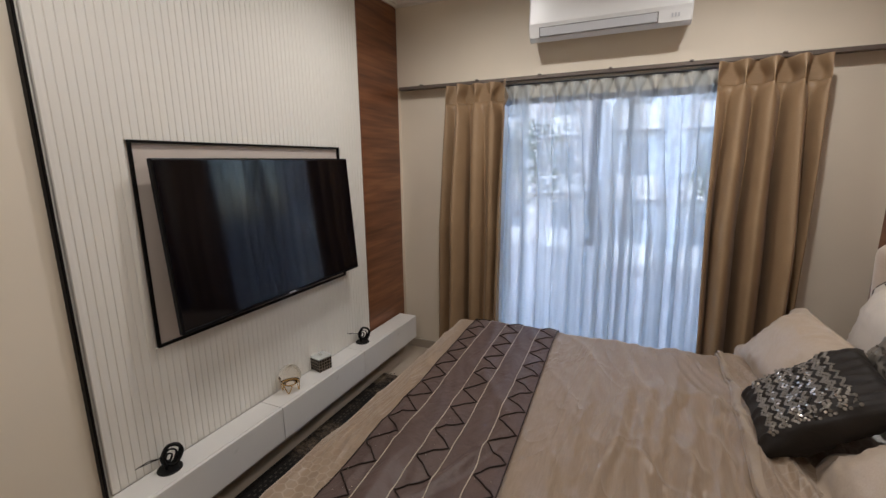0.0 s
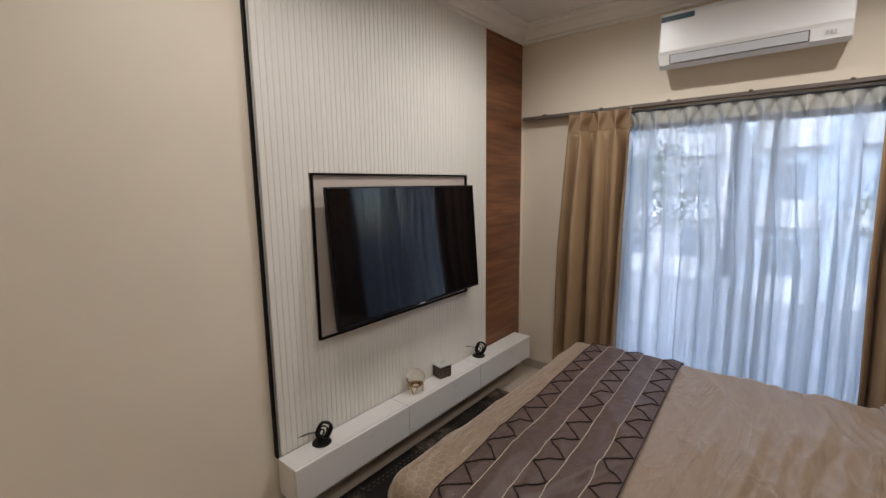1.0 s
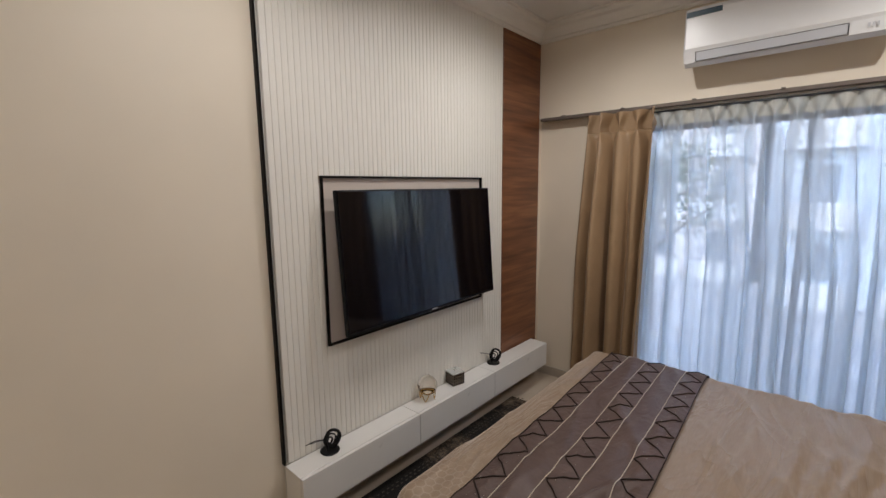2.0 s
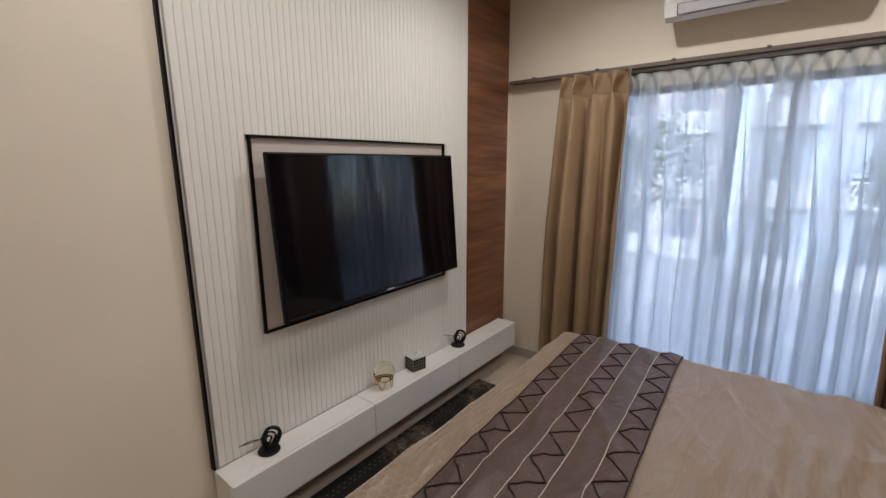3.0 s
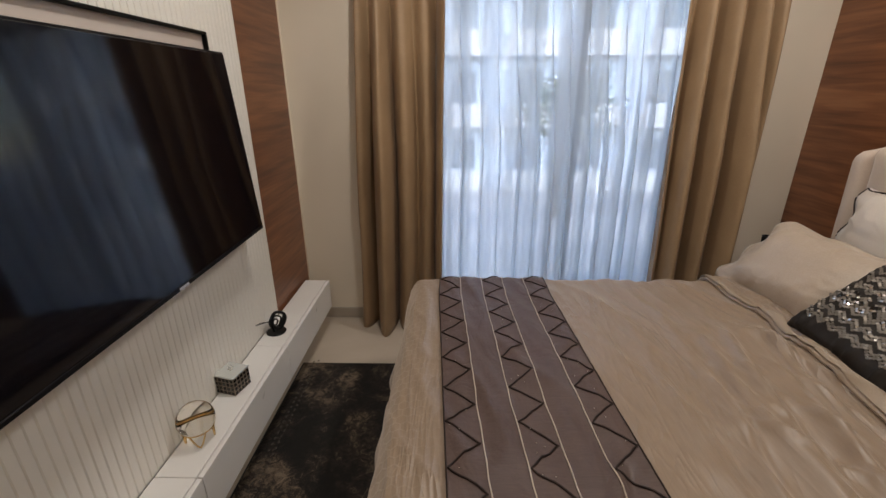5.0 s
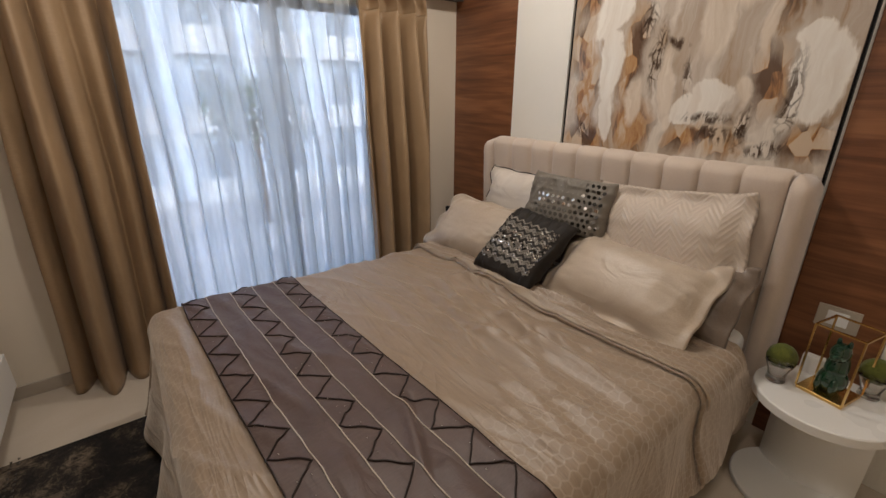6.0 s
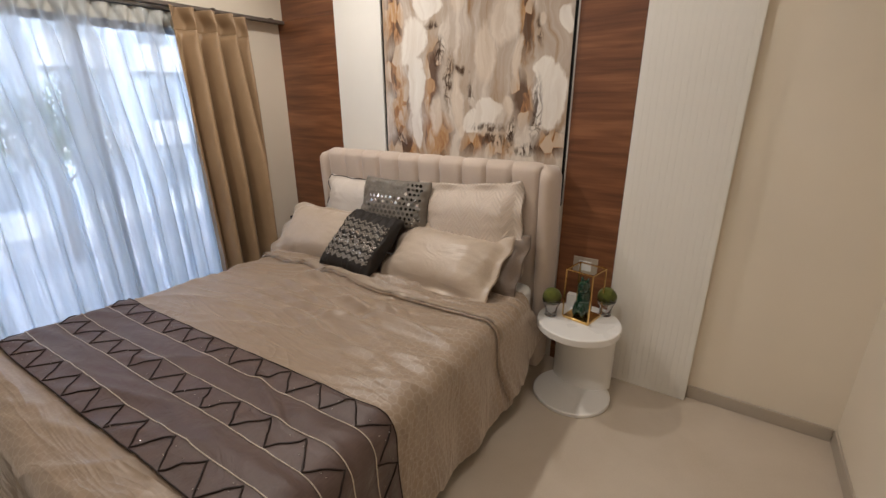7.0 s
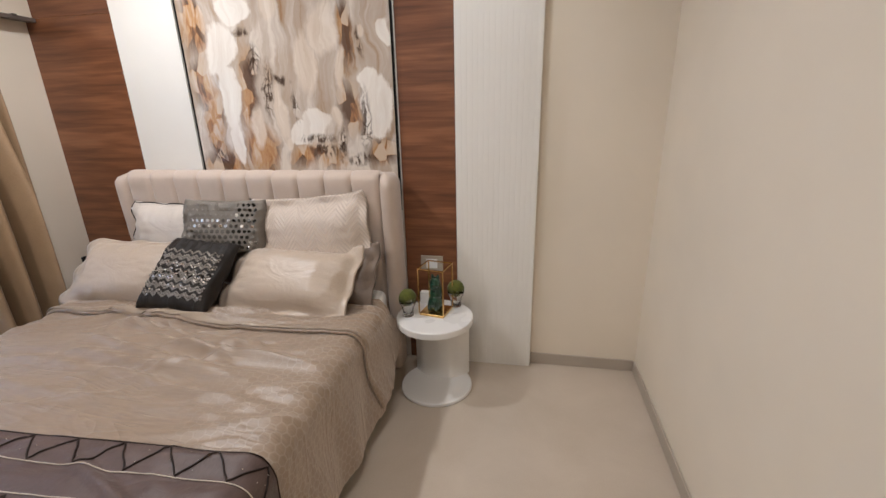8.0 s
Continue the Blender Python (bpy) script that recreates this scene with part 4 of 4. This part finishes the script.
DROP = 0.555
dv = thing("duvet", (0.0, 1.7, BZ), "champagne satin duvet with an embossed honeycomb, spread over the bed", "duvet")
SX0, SX1, SY0, SY1 = BX0 - DROP, 0.80, BY0 - DROP - 0.01, BY1 + DROP
part("cover", grid(lambda u, v: cover(SX0 + (SX1 - SX0) * u, SY0 + (SY1 - SY0) * v), 210, 240, uv=lambda u, v: (SX0 + (SX1 - SX0) * u, SY0 + (SY1 - SY0) * v)), DUVET, dv, smooth=True)


def turned(u, v):
    """The turned-down end of the cover, a soft layer with a rounded front edge."""
    sy = SY0 + 0.03 + (SY1 - SY0 - 0.06) * v
    side = max(0.0, BY0 - sy)
    edge = 0.645 + 0.018 * math.sin(sy * 3.1) + 0.012 * wob(sy, 0, 4, 5) + 0.32 * side * side
    end = 1.04 + 0.24 * min(1.0, max(0.0, side - 0.14) / 0.2)
    if u < 0.1:
        a = u / 0.1 * math.pi
        p = cover(edge + 0.008 - 0.008 * math.sin(a), sy, 0.011 - 0.008 * math.cos(a), 0.03)
        return p
    f = (u - 0.1) / 0.9
    p = cover(edge + 0.008 + (end - edge) * f, sy, 0.019 - 0.006 * f, 0.03)
    if p.z < 0.4:
        p.z += (0.4 - p.z) * 0.75 * max(0.0, (p.x - 0.9) / 0.4)
    return p


part("turned_end", grid(turned, 60, 190, uv=lambda u, v: (0.64 + 0.5 * u, SY0 + (SY1 - SY0) * v)), DUVET, dv, "turned-down end of the cover", smooth=True)



def border(u, v):
    """A pale satin band along the fold."""
    sy = SY0 + 0.03 + (SY1 - SY0 - 0.06) * (0.13 + 0.74 * v)
    side = max(0.0, BY0 - sy)
    edge = 0.645 + 0.018 * math.sin(sy * 3.1) + 0.012 * wob(sy, 0, 4, 5) + 0.32 * side * side
    return cover(edge + 0.006 + 0.024 * u, sy, 0.0255 + 0.003 * math.sin(math.pi * u), 0.03)


part("fold_border", grid(border, 5, 170), FOLDBAND, dv, "pale satin band along the fold", smooth=True)

# ---- bed runner ----
RX0, RX1 = -0.668, -0.148
rn = thing("bed_runner", (-0.4, 1.7, BZ), "mauve satin bed runner with black zigzag beading and cream cords", "bed runner")


def on_runner(u, sy, lift=0.0):
    askew = 0.066 * max(0.0, min(1.3, (2.35 - sy) / 1.45))
    return cover(RX0 + askew + (RX1 - RX0) * u, sy, 0.012 + lift + 0.004 * math.sin(math.pi * 5 * u) ** 2)


RS0, RS1 = BY0 - 0.50, BY1 + 0.50
part("cloth", grid(lambda u, v: on_runner(u, RS0 + (RS1 - RS0) * v), 40, 170), RUNNER, rn, smooth=True)
for u in (0.2, 0.4, 0.6, 0.8):
    part("cord", tube([on_runner(u + 0.006 * wob(k * 0.2, u, 0, 1), RS0 + (RS1 - RS0) * k / 170, 0.0025) for k in range(171)], 0.0019, 5), PIPING, rn, "thin cream cord", smooth=True)
for u in (0.004, 0.996):
    part("edge_cord", tube([on_runner(u, RS0 + (RS1 - RS0) * k / 170, 0.001) for k in range(171)], 0.0024, 5), BEADS, rn, "dark bound edge", smooth=True)
sparkle = bmesh.new()
rnd = random.Random(5)
PERIOD = 0.163
for b0 in (0.012, 0.412, 0.812):
    pts = []
    count = int((RS1 - RS0) / PERIOD * 2)
    for k in range(count):
        ua, ub = (b0, b0 + 0.172) if k % 2 == 0 else (b0 + 0.172, b0)
        for q in range(8):
            f = q / 8
            pts.append(on_runner(ua + (ub - ua) * f, RS0 + (k + f) * PERIOD / 2 + 0.006 * wob(k * 1.7, f * 3, b0, 1), 0.0025))
        if rnd.random() < 0.75:
            for q in range(rnd.randint(1, 3)):
                p = on_runner(b0 + rnd.uniform(0.02, 0.16), RS0 + (k + rnd.random()) * PERIOD / 2, 0.0035)
                bmesh.ops.create_icosphere(sparkle, subdivisions=1, radius=0.0022, matrix=Matrix.Translation(p))
    part("zigzag_beading", tube(pts, 0.0031, 5), BEADS, rn, "black beaded zigzag", smooth=True)
part("sequins", sparkle, SEQUIN, rn, "scattered silver sequins", kind="stuff")


# ---- pillows and cushions ----
def pillow_surface(c, U, V, w, h, t, seed, flange=0.0, shear=0.0):
    """A stuffed cushion: centre c, width along U, height along V; returns fn(u, v, side) and its three axes."""
    U, V = Vector(U).normalized(), Vector(V)
    V = (V - V.dot(U) * U).normalized()
    N = U.cross(V)

    def fn(u, v, side):
        a, b = 2 * u - 1, 2 * v - 1
        ka, kb = 1 + flange * 2 / w, 1 + flange * 2 / h
        ai, bi = a * ka, b * kb
        ra, rb = max(0.0, 1 - min(1.0, abs(ai)) ** 2.6), max(0.0, 1 - min(1.0, abs(bi)) ** 2.6)
        if flange:
            ra, rb = max(0.0, 1 - min(1.0, abs(ai)) ** 3.6), max(0.0, 1 - min(1.0, abs(bi)) ** 3.6)
        th = t * (ra * rb) ** (1.05 if flange else 0.45)
        pull = 1 - 0.06 * (1 - b * b) * abs(a) ** 3
        pull2 = 1 - 0.07 * (1 - a * a) * abs(b) ** 3
        pull *= 1 - 0.05 * a ** 4 * b ** 4
        px = a * (w / 2 + flange) * pull
        py = b * (h / 2 + flange) * pull2
        px += shear * py
        rim = max(abs(a), abs(b))
        rip = 0.010 * wob(a * 0.9 + seed, b * 0.9, seed, 1.2)
        rip += 0.022 * (1 - abs(wob(a * 3.2 + seed, b * 1.2, seed, 1.3))) ** 6 * rim ** 2 + 0.010 * (1 - abs(wob(a * 1.1, b * 3.6 + seed, seed, 1.5))) ** 6 * abs(a)
        edge = 0.016 * math.sin(a * 9 + seed) * max(0.0, abs(b) - 0.75) * 4 + 0.016 * math.sin(b * 8 + seed) * max(0.0, abs(a) - 0.75) * 4
        return Vector(c) + U * px + V * py + N * (side * (th + 0.003 * min(1.0, (1 - rim) / 0.03) + rip * min(1, th / 0.03)) + edge * (1 if flange else 0.3))

    return fn, U, V, N


def pillow(name, c, U, V, w, h, t, mat, label, seed, flange=0.0, cat="pillow", shear=0.0):
    fn, U, V, N = pillow_surface(c, U, V, w, h, t, seed, flange, shear)
    p = thing(name, c, label, cat)
    bm = grid(lambda u, v: fn(u, v, 1), 44, 36, uv=lambda u, v: (u, v * h / w))
    grid(lambda u, v: fn(u, v, -1), 44, 36, bm=bm, uv=lambda u, v: (u, v * h / w))
    bmesh.ops.remove_doubles(bm, verts=bm.verts[:], dist=0.0005)
    part("case", bm, mat, p, smooth=True)
    return p, fn, N


def studs(p, fn, N, where, size, mat, name, label, sides=6):
    bm = bmesh.new()
    for u, v in where:
        a, b, c = fn(u, v, 1), fn(u + 0.01, v, 1), fn(u, v + 0.01, 1)
        n = (b - a).cross(c - a).normalized()
        if n.dot(N) < 0:
            n = -n
        n = (n + 0.16 * Vector((math.sin(u * 997 + v * 331), math.sin(u * 613 + v * 877), math.sin(u * 419 + v * 743)))).normalized()
        m = Matrix.Translation(a + n * 0.0016) @ n.to_track_quat("Z", "Y").to_matrix().to_4x4()
        bmesh.ops.create_cone(bm, cap_ends=True, segments=sides, radius1=size, radius2=size * 0.8, depth=0.0018, matrix=m)
    part(name, bm, mat, p, label, kind="stuff")


# U runs from the window side to the door side, so that the front faces the foot of the bed
ZB = BZ + 0.03
p, fn, N = pillow("pillow", (1.185, 2.17, 0.885), (0, -1, 0), (0.22, 0, 1), 0.60, 0.40, 0.07, WHITESATIN, "pale cream satin pillow with a dark piped edge against the headboard", 2, 0.018)
part("piping", tube([fn(0.004, 0.45 + 0.55 * k / 12, 0) for k in range(12)] + [fn(k / 24, 0.985 - 0.012 * math.sin(k * 0.9), 0) for k in range(25)], 0.0042, 5), BEADS, p, "thin dark edge cord", smooth=True)
pillow("pillow", (1.165, 1.265, 0.893), (0.03, -1, 0.085), (0.25, 0, 1), 0.62, 0.425, 0.075, CHEVRON, "cream chevron-quilted pillow with a wide flange against the headboard", 5, 0.055, shear=-0.05)
pillow("pillow", (1.075, 1.16, 0.735), (0.0, -1, 0.0), (0.6, 0, 0.8), 0.58, 0.34, 0.06, TAUPE, "dark taupe satin pillow tucked behind the others", 31, 0.02)
pillow("pillow", (0.905, 2.275, 0.755), (0.10, -1, -0.02), (0.62, 0.05, 0.8), 0.62, 0.36, 0.078, SATIN, "champagne satin pillow leaning on the pillow behind it", 8, 0.022, shear=0.20)
pillow("pillow", (0.955, 1.30, 0.742), (-0.02, -1, -0.02), (0.75, 0, 0.60), 0.67, 0.37, 0.092, SATIN, "champagne satin pillow with a flange lying near the bed edge", 12, 0.045)
p, fn, N = pillow("cushion", (1.118, 1.772, 0.980), (0.10, -1, -0.01), (0.32, 0.03, 0.95), 0.51, 0.31, 0.06, GREYCLOTH, "warm grey satin cushion with rows of hexagonal sequins", 17, cat="cushion")
rnd = random.Random(4)
big, dark, small, glint = [], [], [], []
for r in range(9):
    for c in range(14):
        u, v = 0.09 + (c + 0.5 * (r % 2)) * 0.0615, 0.10 + r * 0.098
        if u < 0.95:
            strong = (1 <= r <= 5 and u > 0.16) or u > 0.70
            if not strong:
                small.append((u, v))
            elif (r in (4, 5) and u < 0.62 and rnd.random() < 0.85) or (u >= 0.62 and rnd.random() < 0.22):
                glint.append((u, v))
            else:
                (dark if u > 0.66 and rnd.random() < 0.8 else big).append((u, v))
studs(p, fn, N, dark, 0.0120, BLACKSEQUIN, "dark_sequin_field", "dark hexagonal sequins")
studs(p, fn, N, big, 0.0130, DULLSEQUIN, "dull_sequin_field", "dull taupe hexagonal sequins")
studs(p, fn, N, small, 0.006, DARKSEQUIN, "fine_sequin_field", "small faded sequins")
studs(p, fn, N, glint, 0.0120, SEQUIN, "silver_sequin_field", "bright hexagonal sequins")
p, fn, N = pillow("cushion", (0.842, 1.815, 0.786), (-0.03, -1, -0.05), (0.75, 0.05, 0.62), 0.42, 0.44, 0.055, CHARCOAL, "charcoal square cushion with zigzag rows of silver sequins", 21, cat="cushion")
bright, grey, black = [], [], []
rnd = random.Random(9)
for r in range(19):
    for c in range(46):
        u = 0.085 + c * 0.0185
        v = 0.14 + r * 0.0325 + 0.045 * abs((c / 46 * 7) % 1 * 2 - 1)
        if r % 3 == 2 and not 8 <= r <= 10:
            continue
        if 8 <= r <= 10 and (c // 3 + r) % 3 == 0:
            black.append((u, v))
        # a share of the grey sequins gets the brighter metal to imitate glints
        elif rnd.random() < (0.34 if r in (7, 8, 10, 12) else 0.22 if r in (4, 5) and c > 20 else 0.02):
            bright.append((u, v))
        else:
            grey.append((u, v))
studs(p, fn, N, bright, 0.0058, SEQUIN, "silver_sequin_field", "sequins brightened as glints")
studs(p, fn, N, grey, 0.0064, DARKSEQUIN, "grey_sequin_field", "dull grey sequins")
studs(p, fn, N, black, 0.0062, BLACKSEQUIN, "dark_sequin_field", "black sequin diamonds")

# ---- side table ----
TX, TYC, TZ, TR = 1.185, 0.572, 0.468, 0.218
tb = thing("side_table", (TX, TYC, 0), "round white lacquered side table on a curved pedestal", "side table")
part("tabletop", lathe([(0, 0), (TR - 0.004, 0), (TR, 0.004), (TR, 0.036), (TR - 0.004, 0.04), (0, 0.04)], (TX, TYC, TZ - 0.04), 72), CABWHITE, tb)
part("base_disc", lathe([(0, 0), (TR - 0.012, 0), (TR - 0.008, 0.004), (TR - 0.008, 0.018), (TR - 0.012, 0.022), (0, 0.022)], (TX, TYC, 0), 72), CABWHITE, tb)
bm = bmesh.new()
ring = []
for k in range(33):
    a = math.radians(122 + k * 116 / 32)
    ring.append((TX + 0.225 + 0.18 * math.cos(a), TYC - 0.012 + 0.195 * math.sin(a)))
back = [(x + 0.02, y) for x, y in reversed(ring)]
lo = [bm.verts.new((x, y, 0.0222)) for x, y in ring + back]
hi = [bm.verts.new((x, y, TZ - 0.0402)) for x, y in ring + back]
for k in range(len(lo)):
    q = (k + 1) % len(lo)
    bm.faces.new((lo[k], lo[q], hi[q], hi[k]))
bm.faces.new(lo), bm.faces.new(hi)
part("pedestal", bm, CABWHITE, tb, "curved white pedestal panel")

tagged(copy_thing(tb, pose(1.25, 2.825, 0)), "round white side table in the corner by the curtain", "side table")
vase = thing("vase", (1.12, 2.81, TZ), "slim dark vase on the corner side table", "vase")
part("body", lathe([(0, 0), (0.030, 0), (0.034, 0.006), (0.043, 0.09), (0.038, 0.18), (0.026, 0.245), (0.028, 0.282), (0.024, 0.282), (0.022, 0.245), (0, 0.23)], (1.12, 2.81, TZ), 32), BLACK, vase, smooth=True)

LAN = pose(1.235, 0.572, TZ, 0, 0, -11)
ln = thing("wire_lantern", (1.232, 0.572, TZ), "gold wire box frame standing on the side table", "lantern")
a, hgt = 0.074, 0.285
part("tray", box(-a, a, -a, a, 0.0, 0.014, 0.002, 1, m=LAN), GOLD, ln, "shallow gold tray")
for x in (-a, a):
    for y in (-a, a):
        part("post", box(x - 0.003, x + 0.003, y - 0.003, y + 0.003, 0.014, hgt, m=LAN), GOLD, ln)
for y in (-a, a):
    part("top_bar", box(-a + 0.003, a - 0.003, y - 0.003, y + 0.003, hgt - 0.006, hgt, m=LAN), GOLD, ln)
for x in (-a, a):
    part("top_bar", box(x - 0.003, x + 0.003, -a + 0.003, a - 0.003, hgt - 0.006, hgt, m=LAN), GOLD, ln)

bm = bmesh.new()


def blob(x, y, z, rx, ry, rz, tilt=0):
    m = LAN @ pose(1.2 * x, 1.2 * y, 1.1 * z, 0, tilt, 0) @ Matrix.Diagonal((1.3 * rx, 1.3 * ry, 1.15 * rz, 1))
    bmesh.ops.create_uvsphere(bm, u_segments=18, v_segments=12, radius=1, matrix=m)


blob(0.0, 0.0, 0.055, 0.042, 0.036, 0.045)
blob(0.002, 0.0, 0.105, 0.03, 0.028, 0.055, 8)
blob(-0.008, 0.0, 0.165, 0.03, 0.024, 0.034)
blob(-0.03, 0.0, 0.155, 0.02, 0.014, 0.014)
blob(-0.002, 0.014, 0.197, 0.007, 0.006, 0.016)
blob(-0.002, -0.014, 0.197, 0.007, 0.006, 0.016)
blob(-0.034, 0.018, 0.045, 0.014, 0.011, 0.032)
blob(-0.034, -0.018, 0.045, 0.014, 0.011, 0.032)
fig = thing("figurine", (1.232, 0.572, TZ + 0.0145), "dark green glazed animal figurine inside the gold frame", "figurine")
part("figure", bm, GREENGLASS, fig, smooth=True)

jar_at = (1.165, 0.722)


def moss_jar(x, y, seed):
    j = thing("glass_jar", (x, y, TZ), "small clear glass holding a ball of dried green moss", "jar", "moss jars on the side table")
    part("glass", lathe([(0, 0.001), (0.031, 0.001), (0.034, 0.005), (0.030, 0.030), (0.036, 0.055), (0.049, 0.085), (0.051, 0.112), (0.048, 0.112), (0.046, 0.086), (0.033, 0.058), (0.026, 0.034), (0.024, 0.014), (0, 0.012)], (x, y, TZ), 32), GLASS, j, smooth=True)
    bm = bmesh.new()
    bmesh.ops.create_icosphere(bm, subdivisions=4, radius=0.049)
    for v in bm.verts:
        v.co *= 1 + 0.08 * wob(*v.co, 60) + 0.05 * wob(*v.co, 150)
        v.co += Vector((x, y, TZ + 0.112))
    part("moss_ball", bm, MOSS, j, "ball of olive-green moss", smooth=True)
    return j


jar = moss_jar(*jar_at, 1)
copy_thing(jar, pose(1.33, 0.472, TZ))
card = thing("card_box", (1.345, 0.665, TZ), "small white box on the side table", "box")
part("body", box(1.325, 1.365, 0.62, 0.69, TZ, TZ + 0.075, 0.003, 1), CABWHITE, card)
sw = thing("switch_plate", (1.484, 0.655, 0.69), "beige switch plate with a white rocker on the walnut panel", "switch")
part("plate", box(1.476, 1.4848, 0.575, 0.715, 0.625, 0.725, 0.003, 2), SKIRT, sw)
part("rocker", box(1.4725, 1.4758, 0.61, 0.68, 0.645, 0.705, 0.001, 1), PLASTIC, sw, "white rocker")

# ---- ornaments on the cabinets ----
def butterfly(x, y):
    z = CZ1
    o = thing("butterfly_ornament", (x, y, z), "matt black cut-out butterfly ornament on a round base", "ornament", "butterfly ornaments")
    part("base", lathe([(0, 0), (0.046, 0), (0.048, 0.002), (0.048, 0.005), (0.045, 0.008), (0, 0.008)], (x, y, z), 36), BLACKMETAL, o)
    for turn, sc in ((-33, 1.0), (-12, 0.94)):
        m = Matrix.Translation((x, y, z + 0.009)) @ pose(0, 0, 0, 0, 0, turn)

        def loop(ry, rz, cy, cz):
            return [m @ Vector((0, cy + sc * ry * math.cos(t) * (1 + 0.18 * math.sin(2 * t)), cz + sc * rz * math.sin(t))) for t in (2 * math.pi * k / 36 for k in range(36))]
        bm = tube(loop(0.036, 0.046, 0.014, 0.054), 0.0072, 8, True)
        tube(loop(0.024, 0.031, 0.008, 0.050), 0.0034, 6, True, bm)
        tube(loop(0.012, 0.017, 0.002, 0.047), 0.0036, 6, True, bm)
        part("wing", bm, BLACKMETAL, o, smooth=True)
    body = part("body", tube([(x, y - 0.012, z + 0.008), (x, y - 0.018, z + 0.05), (x, y - 0.03, z + 0.075)], 0.006, 8), BLACKMETAL, o, smooth=True)
    for dx in (-0.012, 0.014):
        part("antenna", tube([(x, y - 0.026, z + 0.07), (x + dx, y - 0.07, z + 0.085 + dx * 0.3), (x + dx * 1.6, y - 0.12, z + 0.088 + dx)], 0.0019, 5), BLACKMETAL, body)
    return o


bf = butterfly(-1.495, 1.018)
copy_thing(bf, pose(-1.497, 2.432, CZ1, 0, 0, -30))

GX, GY = -1.488, 1.716
gb_ = thing("crystal_ball", (GX, GY, CZ1), "clear glass ball resting on a gold wire stand", "ornament")
bm = bmesh.new()
bmesh.ops.create_icosphere(bm, subdivisions=5, radius=0.061, matrix=Matrix.Translation((GX, GY, CZ1 + 0.092)))
part("ball", bm, GOLDGLASS, gb_, "clear faintly amber glass ball", smooth=True)
part("ring", tube([(GX + 0.0505 * math.cos(t), GY + 0.0505 * math.sin(t), CZ1 + 0.058) for t in (2 * math.pi * k / 40 for k in range(40))], 0.003, 6, True), GOLD, gb_, smooth=True)
for k in range(4):
    t = k * math.pi / 2 + 0.5
    pts = []
    for q in range(13):
        f = q / 12
        w = (f - 0.5) * 1.0
        rr = 0.0505 - 0.006 * math.sin(math.pi * f)
        pts.append((GX + rr * math.cos(t + w), GY + rr * math.sin(t + w), CZ1 + 0.0035 + 0.055 * abs(2 * f - 1) ** 1.6))
    part("leg", tube(pts, 0.0028, 6), GOLD, gb_, smooth=True)

GROUT, *_ = material("pale_bronze_grout", 0.5, 0.4, (0.26, 0.21, 0.16))
QB = pose(-1.505, 1.998, CZ1, 0, 0, -14)
qb = thing("trinket_box", (-1.505, 1.998, CZ1), "small dark box covered in little square tiles with a glass lid", "box")
s = 0.046
part("body", box(-s, s, -s, s, 0, 0.078, 0.002, 1, m=QB), GROUT, qb)
TILE, *_ = material("brown_shell_tile", 0.25, 0.2, (0.018, 0.013, 0.010))
bm = bmesh.new()
st = 2 * s / 5
for i in range(5):
    for j in range(4):
        u, w = -s + st * (i + 0.5), 0.0105 + 0.019 * j
        for axis in range(4):
            m = QB @ pose(0, 0, 0, 0, 0, 90 * axis)
            box(s, s + 0.002, u - st * 0.36, u + st * 0.36, w - 0.006, w + 0.008, 0.0008, 1, bm=bm, m=m)
part("tiles", bm, TILE, qb, "small square brown tiles", kind="stuff")
LID, *_ = material("smoky_mirror_lid", 0.08, 0.5, (0.74, 0.77, 0.75))
part("lid", box(-s - 0.002, s + 0.002, -s - 0.002, s + 0.002, 0.078, 0.086, 0.002, 1, m=QB), LID, qb, "pale mirrored lid")
bm = bmesh.new()
bmesh.ops.create_icosphere(bm, subdivisions=2, radius=0.010, matrix=QB @ Matrix.Translation((0, 0, 0.096)))
part("knob", bm, GLASS, qb, "clear glass knob")

# ---- slats of the fluted panels ----
PITCH = 0.0303


def slat_mesh(z0, z1, depth, sign, name):
    bm = bmesh.new()
    side = 0.0172 if depth > 0.001 else 0.0177
    prof = [(-0.0150, 0), (-0.0150, side - depth), (-0.0118, side), (0.0, 0.0180), (0.0118, side), (0.0150, side - depth), (0.0150, 0)]
    ends = [[bm.verts.new((sign * (d - 0.018), y, z)) for y, d in prof] for z in (z0, z1)]
    for k in range(len(prof) - 1):
        bm.faces.new((ends[0][k], ends[0][k + 1], ends[1][k + 1], ends[1][k]))
    bm.faces.new(ends[0]), bm.faces.new(ends[1])
    return mesh_from(name, bm, FLUTE)


def put_slat(me, x, y, parent):
    ob = new("slat", me)
    ob.parent = parent
    ob.location = Vector((x, y, 0)) - ORIGIN[parent]


full = slat_mesh(CZ1, 2.77, 0.0036, 1, "slat")
low = slat_mesh(CZ1, FZ0, 0.0036, 1, "slat")
high = slat_mesh(FZ1, 2.77, 0.0036, 1, "slat")
count = int((TY1 - TY0) / PITCH)
first = TY0 + (TY1 - TY0 - count * PITCH) / 2 + PITCH / 2
for k in range(count):
    y = first + k * PITCH
    if FY0 - 0.010 < y < FY1 + 0.010:
        put_slat(low, FX, y, tvp), put_slat(high, FX, y, tvp)
    else:
        put_slat(full, FX, y, tvp)
east = slat_mesh(0.002, CEIL - 0.003, 0.0007, -1, "slat")
for k in range(15):
    put_slat(east, 1.468, 0.0395 + k * 0.0302, ewp)
